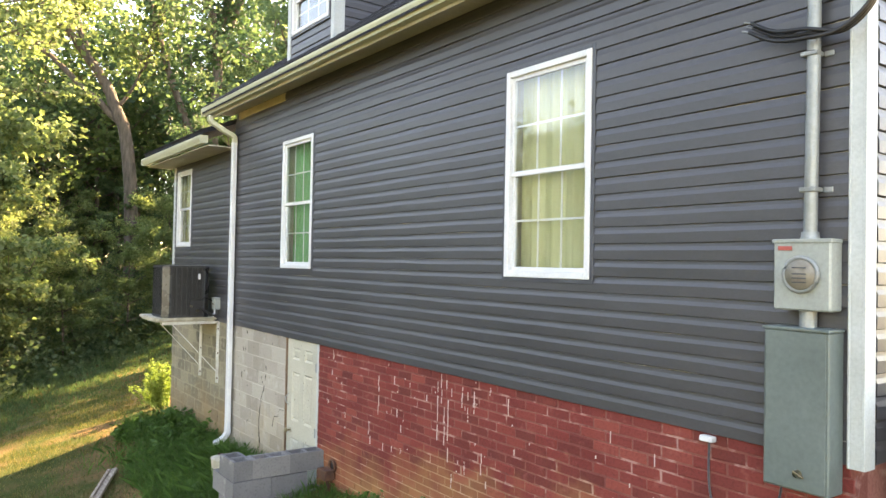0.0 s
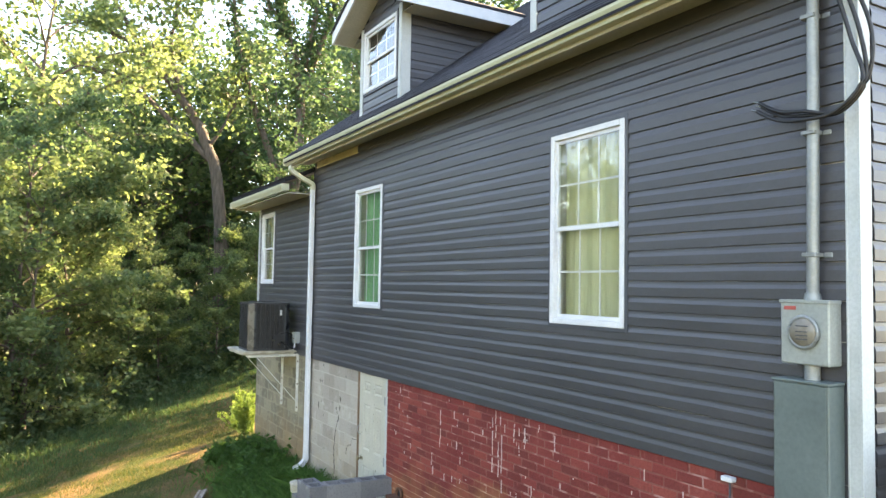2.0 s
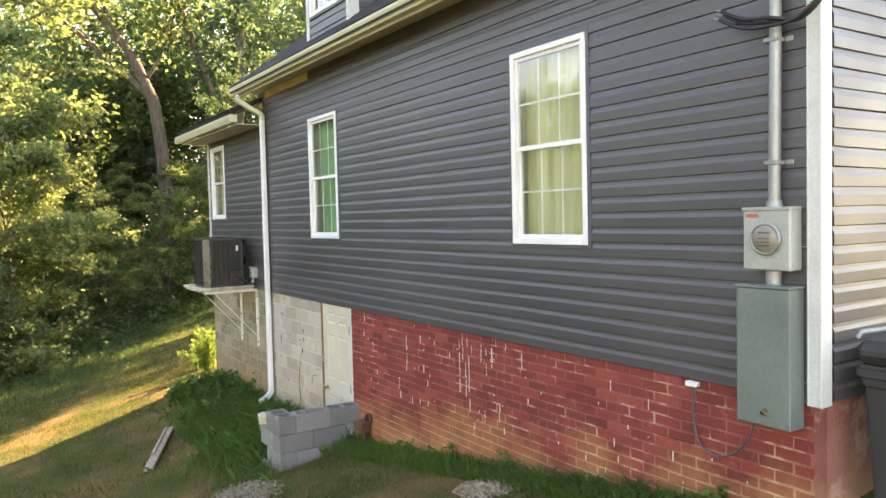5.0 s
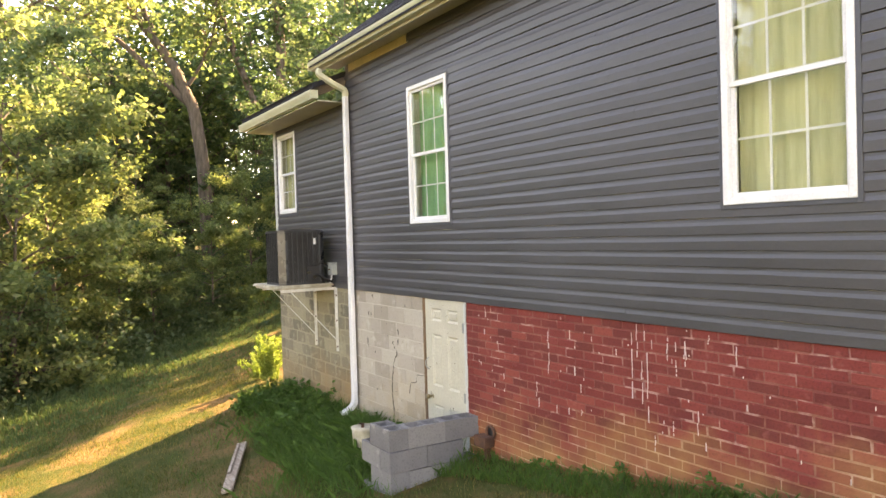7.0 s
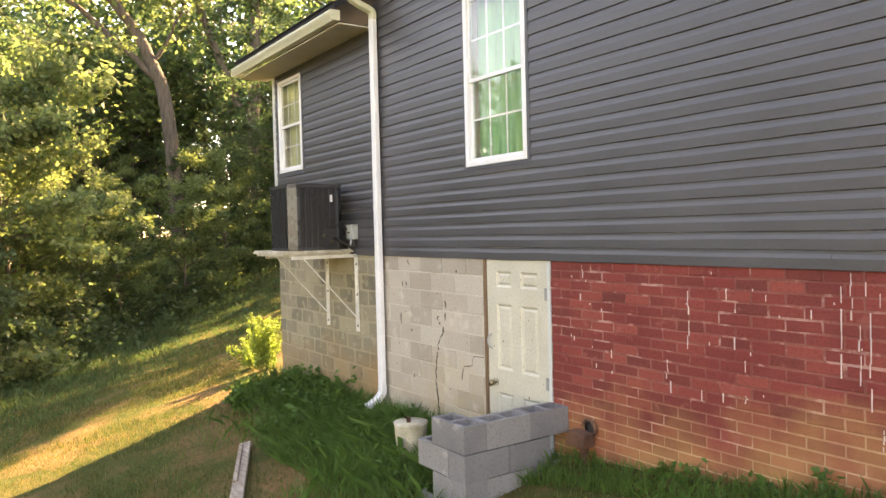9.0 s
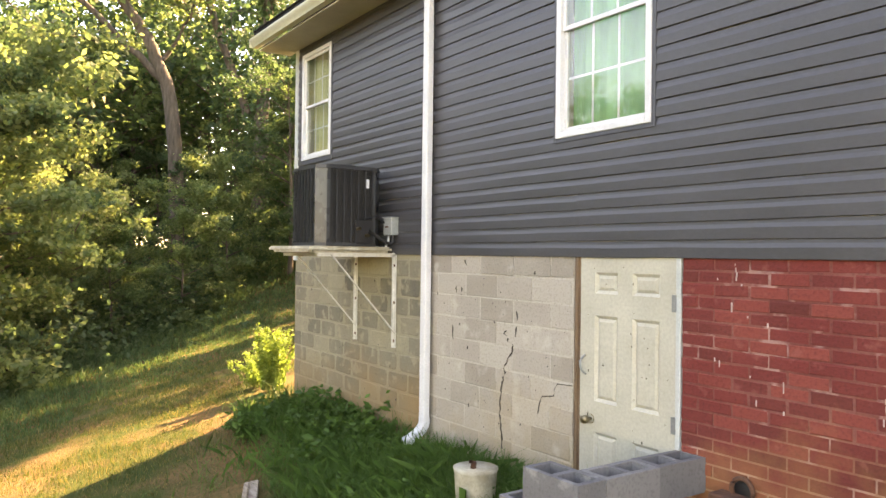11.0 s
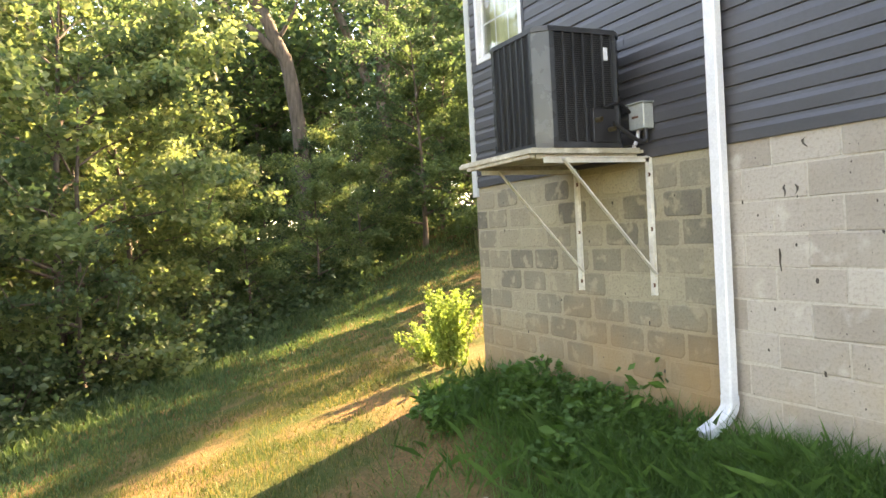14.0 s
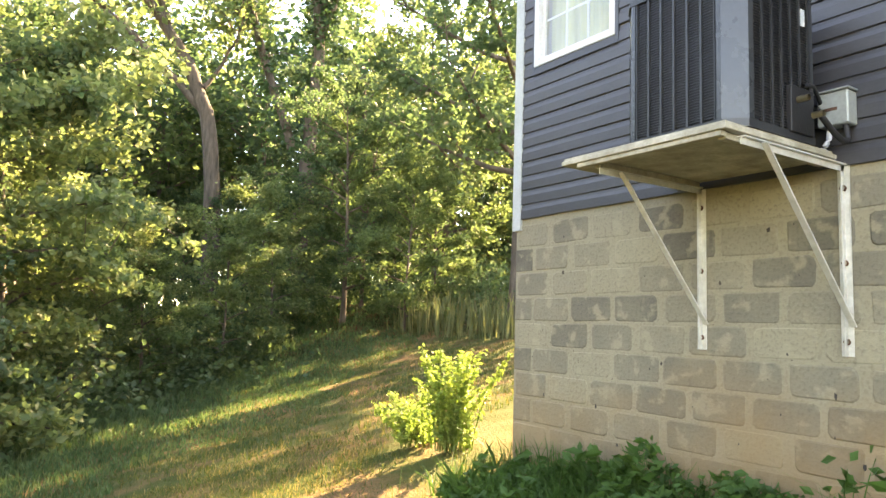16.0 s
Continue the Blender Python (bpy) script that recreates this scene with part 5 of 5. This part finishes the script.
mesh_part("pull", tubes("pull", [(smooth_path([(-5.41, -0.002, -0.66), (-5.43, -0.03, -0.70), (-5.42, -0.03, -0.76), (-5.405, -0.002, -0.79)], 4), [0.007] * 13)], GALV2, 6), door, "small bent metal pull")
for z in (-0.33, -1.04, -1.7):
    boxed("hinge", (-4.715, -4.682, -0.010, -0.001, z, z + 0.10), GALV2, door, "", 0.002)
boxed("jamb", (-4.688, -4.655, -0.006, 0.05, -2.0, 0.0), POST, door, "white painted jamb", 0.003)
boxed("weathered_jamb", [(-5.505, -5.475, -0.012, 0.05, -2.0, -0.002), (-5.475, -5.463, -0.002, 0.05, -2.0, -0.002)], BARE, door, "dark rotten wooden jamb", 0.003)

rs = np.random.default_rng(91)


def specks(name, label, parent, x0, x1, z0, z1, y, n, mat):
    v, f = [], []
    for _ in range(n):
        x, z, a = rs.uniform(x0, x1), z0 + (z1 - z0) * rs.uniform(0, 1), rs.uniform(0, 3.14)
        s = 0.003 + 0.009 * rs.uniform(0, 1) ** 3
        k = len(v)
        for t in range(5):
            q = a + t * 1.2566
            u = s * rs.uniform(0.5, 1.4)
            v.append((x + u * math.cos(q), y, z + 1.5 * u * math.sin(q)))
        f.append((k, k + 1, k + 2, k + 3, k + 4))
    tagged(mesh_part(name, raw_mesh(name, v, f, mat), parent, label), kind="stuff")


specks("paint_chip", "small dark chips in the paint", door, -5.44, -4.71, -1.6, -0.05, -0.0015, 24, SOOT)
specks("wall_speck", "small dark marks on the painted blocks", foundation_pale, XM + 0.2, -5.56, -1.4, -0.05, -0.006, 70, SOOT)
specks("wall_speck", "small dark marks on the blocks", foundation_grey, XL + 0.1, XM - 0.2, -1.5, -0.1, -0.010, 40, SOOT)

# ---- loose block pile, pail, plank, pipe ----
def block_mesh():
    bm = bmesh.new()
    L, D, H, t = 0.397, 0.197, 0.193, 0.033
    for d in ((0, L, 0, t), (0, L, D - t, D), (0, t, t, D - t), (L - t, L, t, D - t), (L / 2 - t / 2, L / 2 + t / 2, t, D - t)):
        box(bm, d[0], d[1], d[2], d[3], 0, H)
    bmesh.ops.remove_doubles(bm, verts=bm.verts, dist=0.0005)
    me = bpy.data.meshes.new("concrete_block")
    bm.to_mesh(me)
    bm.free()
    me.materials.append(CMU)
    return me


BM = block_mesh()
PILE = []
for row in range(4):
    z = -1.315 - 0.2 * row
    if row % 2 == 0:
        PILE += [(-4.885, -0.985, z, 0), (-4.485, -0.78, z, 90), (-4.49, -0.38, z, 90)]
    else:
        PILE += [(-4.475, -0.985, z, 90), (-4.48, -0.585, z, 90), (-5.08, -0.985, z, 0)]
for x, y, z, a in PILE:
    b = tagged(new("concrete_block", BM), "loose hollow grey concrete block stacked by the cellar door", "concrete block", "stacked concrete blocks")
    b.matrix_world = pose(x, y, z, r.normal(0, 0.2), r.normal(0, 0.2), a + r.normal(0, 0.8))
pail = thing("plastic_pail", "dirty white plastic pail with faded markings among the weeds", "pail", at=(-5.77, -0.63, float(ground_z(-5.77, -0.63)) - 0.01))
mesh_part("bucket", tubes("bucket", [([(0, 0, 0), (0, 0, 0.02), (0, 0, 0.34), (0, 0, 0.36), (0, 0, 0.361), (0, 0, 0.34), (0, 0, 0.05)], [0.11, 0.118, 0.142, 0.150, 0.140, 0.138, 0.112])], SHELFW, 24), pail)
mesh_part("debris", tubes("debris", [([(-0.03, -0.02, 0.2), (0.02, -0.03, 0.40), (0.05, -0.08, 0.42)], [0.02, 0.02, 0.012])], RUST, 6), pail, "rusty scrap in the pail")
boxed("label_patch", (0.02, 0.09, -0.146, -0.140, 0.12, 0.26), WEED, pail, "faded green label", 0)
pl = thing("weathered_plank", "short weathered plank lying in the grass", "plank", at=(-7.1, -1.69, float(ground_z(-7.1, -1.69)) + 0.05))
bm = bmesh.new()
box(bm, -0.78, 0.78, -0.06, 0.06, -0.02, 0.02, 0.006)
o = part("board", bm, OLDWOOD, pl)
o.rotation_euler = (radians(10), radians(3), radians(-22))
bm = bmesh.new()
box(bm, -0.70, 0.3, -0.05, -0.01, 0.022, 0.045, 0.005)
o = part("batten", bm, OLDWOOD, pl)
o.rotation_euler = (radians(10), radians(3), radians(-22))
pipe = thing("rusty_pipe", "rusty iron pipe stub over a loose stained brick", "pipe")
mesh_part("stub", tubes("stub", [([(-4.235 + 0.062 * math.cos(a), -0.03, -1.235 + 0.062 * math.sin(a)) for a in np.linspace(0, 6.2832, 22)], [0.013] * 22)], RUST, 8), pipe, "rusty rim of the pipe")
# no hollow here: a black disc paints the shade within the rim
mesh_part("bore", tubes("bore", [([(-4.235, -0.012, -1.235), (-4.235, -0.014, -1.235), (-4.235, -0.0145, -1.235)], [0.062, 0.06, 0.001])], BLACK, 16), pipe, "flat black disc painted for the shade inside the pipe")
boxed("loose_brick", (-4.37, -4.19, -0.135, -0.014, -1.365, -1.262), RUST, pipe, "stained brick wedged under the pipe", 0.008)
boxed("prop", (-4.31, -4.25, -0.06, -0.014, -1.66, -1.367), RUST, pipe, "rusty prop below the brick", 0.006)

# ---- bricks and blocks, the pieces of the foundation ----
def piece(name, w, h, depth, mat, jitter=0.003, seed=0):
    rr = np.random.default_rng(seed)
    c = 0.004
    v = [(0, depth, 0), (w, depth, 0), (w, depth, h), (0, depth, h), (0, c, 0), (w, c, 0), (w, c, h), (0, c, h), (c, 0, c), (w - c, 0, c), (w - c, 0, h - c), (c, 0, h - c)]
    v = [(x + rr.normal(0, jitter) * (y < depth), y, z + rr.normal(0, jitter) * (y < depth)) for x, y, z in v]
    f = [(4, 5, 9, 8), (5, 6, 10, 9), (6, 7, 11, 10), (7, 4, 8, 11), (8, 9, 10, 11), (0, 1, 5, 4), (1, 2, 6, 5), (2, 3, 7, 6), (3, 0, 4, 7)]
    return raw_mesh(name, v, f, mat)


def worn_piece(name, w, h, depth, mat, seed=0):
    """A block with knocked-off, rounded corners and an uneven outline."""
    rr = np.random.default_rng(seed)
    c = rr.uniform(0.012, 0.04, 4)
    a, b = rr.uniform(0, 0.022, 2)
    x0, x1 = a, w - b
    ring = []
    for (cx, cz), (ux, uz), k in (((x0, 0), (1, 1), 0), ((x1, 0), (-1, 1), 1), ((x1, h), (-1, -1), 2), ((x0, h), (1, -1), 3)):
        e = [(cx, cz + uz * c[k]), (cx + ux * c[k] * 0.3, cz + uz * c[k] * 0.3), (cx + ux * c[k], cz)]
        ring += e if k % 2 == 0 else e[::-1]
    ring = [(x + rr.normal(0, 0.003), z + rr.normal(0, 0.003)) for x, z in ring]
    mx, mz, n = w / 2, h / 2, len(ring)
    v = [(x, depth, z) for x, z in ring] + [(x, 0.004, z) for x, z in ring] + [(x + (mx - x) * 0.05, 0.0, z + (mz - z) * 0.09) for x, z in ring]
    f = [(k * n + i, k * n + (i + 1) % n, (k + 1) * n + (i + 1) % n, (k + 1) * n + i) for k in (0, 1) for i in range(n)]
    me = bpy.data.meshes.new(name)
    me.from_pydata(v, [], f + [tuple(range(2 * n, 3 * n))])
    me.materials.append(mat)
    return me


def courses(name, parent, x0, x1, top, floor_at, w, h, gap, depth, mat, seed, y=0.0, limit=300, rough=0.0022, worn=False):
    rr = np.random.default_rng(seed)
    kinds = [worn_piece(name, w, h, depth, mat, k) if worn else piece(name, w, h, depth, mat, rough, k) for k in range(9 if worn else 5)]
    row, z, count = 0, top - h - gap, 0
    rest = []
    while z > -2.4:
        x = x0 - (w * 0.5 if row % 2 else 0)
        while x < x1 - 0.01:
            a, b = max(x, x0), min(x + w, x1)
            x += w + gap
            if b - a < 0.025 or z + h < floor_at(a) - 0.04:
                continue
            dy, rot = rr.normal(0, 0.0014), rr.normal(0, 0.25)
            if b - a > w - 0.004 and (count < limit and b > -99):
                mesh_part(name, kinds[int(rr.integers(0, len(kinds)))], parent, "", pose(a, y + dy, z, 0, rot, 0))
                count += 1
            elif b - a > w - 0.004:
                rest.append((a, z, b - a, dy))
            else:
                mesh_part(name, piece(name, b - a, h, depth, mat, 0.002, count), parent, "", pose(a, y + dy, z))
        z -= h + gap
        row += 1
    if rest:
        v, f = [], []
        for a, z, ww, dy in rest:
            n = len(v)
            v += [(a, y + dy, z), (a + ww, y + dy, z), (a + ww, y + dy, z + h), (a, y + dy, z + h), (a, y + depth, z), (a + ww, y + depth, z), (a + ww, y + depth, z + h), (a, y + depth, z + h)]
            f += [(n, n + 1, n + 2, n + 3), (n + 1, n + 5, n + 6, n + 2), (n, n + 4, n + 5, n + 1), (n + 3, n + 2, n + 6, n + 7), (n, n + 3, n + 7, n + 4)]
        tagged(mesh_part(name + "work", raw_mesh(name + "work", v, f, mat), parent), "", kind="stuff")


gl = lambda x: float(ground_z(x, 0.0))
courses("brick", foundation_brick, BR_X0, XR - 0.035, -0.006, gl, 0.203, 0.060, 0.0115, 0.012, BRICK, 31, 0.0, 300, 0.0032)
courses("block", foundation_pale, XM + 0.002, -5.53, 0.018, gl, 0.397, 0.168, 0.010, 0.010, BLOCKP, 32, 0.0, 300, 0.0035)
courses("block", foundation_grey, XL + 0.012, XM - 0.003, -0.045, gl, 0.358, 0.156, 0.020, 0.006, BLOCKG, 33, 0.0, 300, 0.006, True)
v, f = [], []
rr = np.random.default_rng(77)
DRIPS = [(-3.37, -0.18, 0.36), (-2.41, -0.10, 0.46), (-2.36, -0.03, 0.25), (-2.26, -0.23, 0.50), (-2.07, -0.10, 0.16), (-2.0, -0.25, 0.12), (-1.82, -0.57, 0.16), (-2.2, -0.82, 0.11), (-2.03, -0.68, 0.11), (-3.54, -0.64, 0.12), (-2.97, -0.78, 0.05), (-1.72, -0.05, 0.06), (-1.51, -0.10, 0.12), (-1.92, -0.11, 0.18), (-4.3, -0.04, 0.09), (-2.31, -0.3, 0.3)]
for i in range(len(DRIPS) * 4 + 60):
    if i < len(DRIPS) * 4:
        x, z1, L = DRIPS[i % len(DRIPS)]
        z1, L, x = z1 - L * 0.26 * (i // len(DRIPS)), L * rr.uniform(0.14, 0.30), x + rr.normal(0, 0.004)
    else:
        x, z1, L = rr.uniform(-4.5, 0.7), rr.uniform(-0.85, -0.03), 0.01 + 0.07 * rr.uniform(0, 1) ** 2
    w = rr.uniform(0.002, 0.006)
    n = len(v)
    y = -0.0055
    v += [(x - w / 2, y, z1 - L), (x + w / 2, y, z1 - L), (x + w / 2, y, z1), (x - w / 2, y, z1)]
    v += [(p[0], 0.002, p[2]) for p in v[-4:]]
    f += [(n, n + 1, n + 2, n + 3), (n + 1, n + 5, n + 6, n + 2), (n, n + 3, n + 7, n + 4), (n, n + 4, n + 5, n + 1), (n + 3, n + 2, n + 6, n + 7)]
tagged(mesh_part("paint_drip", raw_mesh("paint_drip", v, f, DRIP), foundation_brick, "white paint drips down the bricks"), kind="stuff")
crack = [(-6.15, -0.68), (-6.19, -0.76), (-6.25, -0.84), (-6.26, -0.94), (-6.29, -1.04), (-6.305, -1.19), (-6.285, -1.33), (-6.27, -1.48)]
P = smooth_path([(x, -0.001, z) for x, z in crack], 5)
rr = np.random.default_rng(5)
mesh_part("crack", tubes("crack", [([(p[0] + rr.normal(0, 0.008), p[1], p[2]) for p in P], 0.0085 * rr.uniform(0.3, 1.3, len(P)))], SOOT, 5), foundation_pale, "dark stair-step crack")
step_crack = [(-5.53, -0.885), (-5.68, -0.892), (-5.70, -0.93), (-5.715, -0.985), (-5.83, -1.005), (-5.86, -1.06), (-5.87, -1.14)]
mesh_part("crack", tubes("crack", [([(x + rr.normal(0, 0.004), -0.001, z + rr.normal(0, 0.004)) for x, z in step_crack], 0.0045 * rr.uniform(0.5, 1.3, 7))], SOOT, 5), foundation_pale, "dark crack stepping down the joints")
for x, z, l in ((-6.11, -0.46, 0.07), (-6.125, -0.58, 0.08), (-6.22, -0.65, 0.03), (-6.26, -0.60, 0.04), (-6.90, -0.30, 0.06), (-6.94, -0.66, 0.12), (-6.78, -0.07, 0.05), (-6.82, -0.30, 0.05)):
    mesh_part("scar", tubes("scar", [([(x + 0.012 * rr.normal(), -0.001, z + l / 2), (x + 0.004 * rr.normal(), -0.002, z + l * 0.2), (x + 0.006 * rr.normal(), -0.002, z - l * 0.1), (x + 0.014 * rr.normal(), -0.001, z - l / 2)], [0.003, 0.007, 0.0045, 0.002])], SOOT, 6), foundation_pale, "dark chipped scar in the paint")
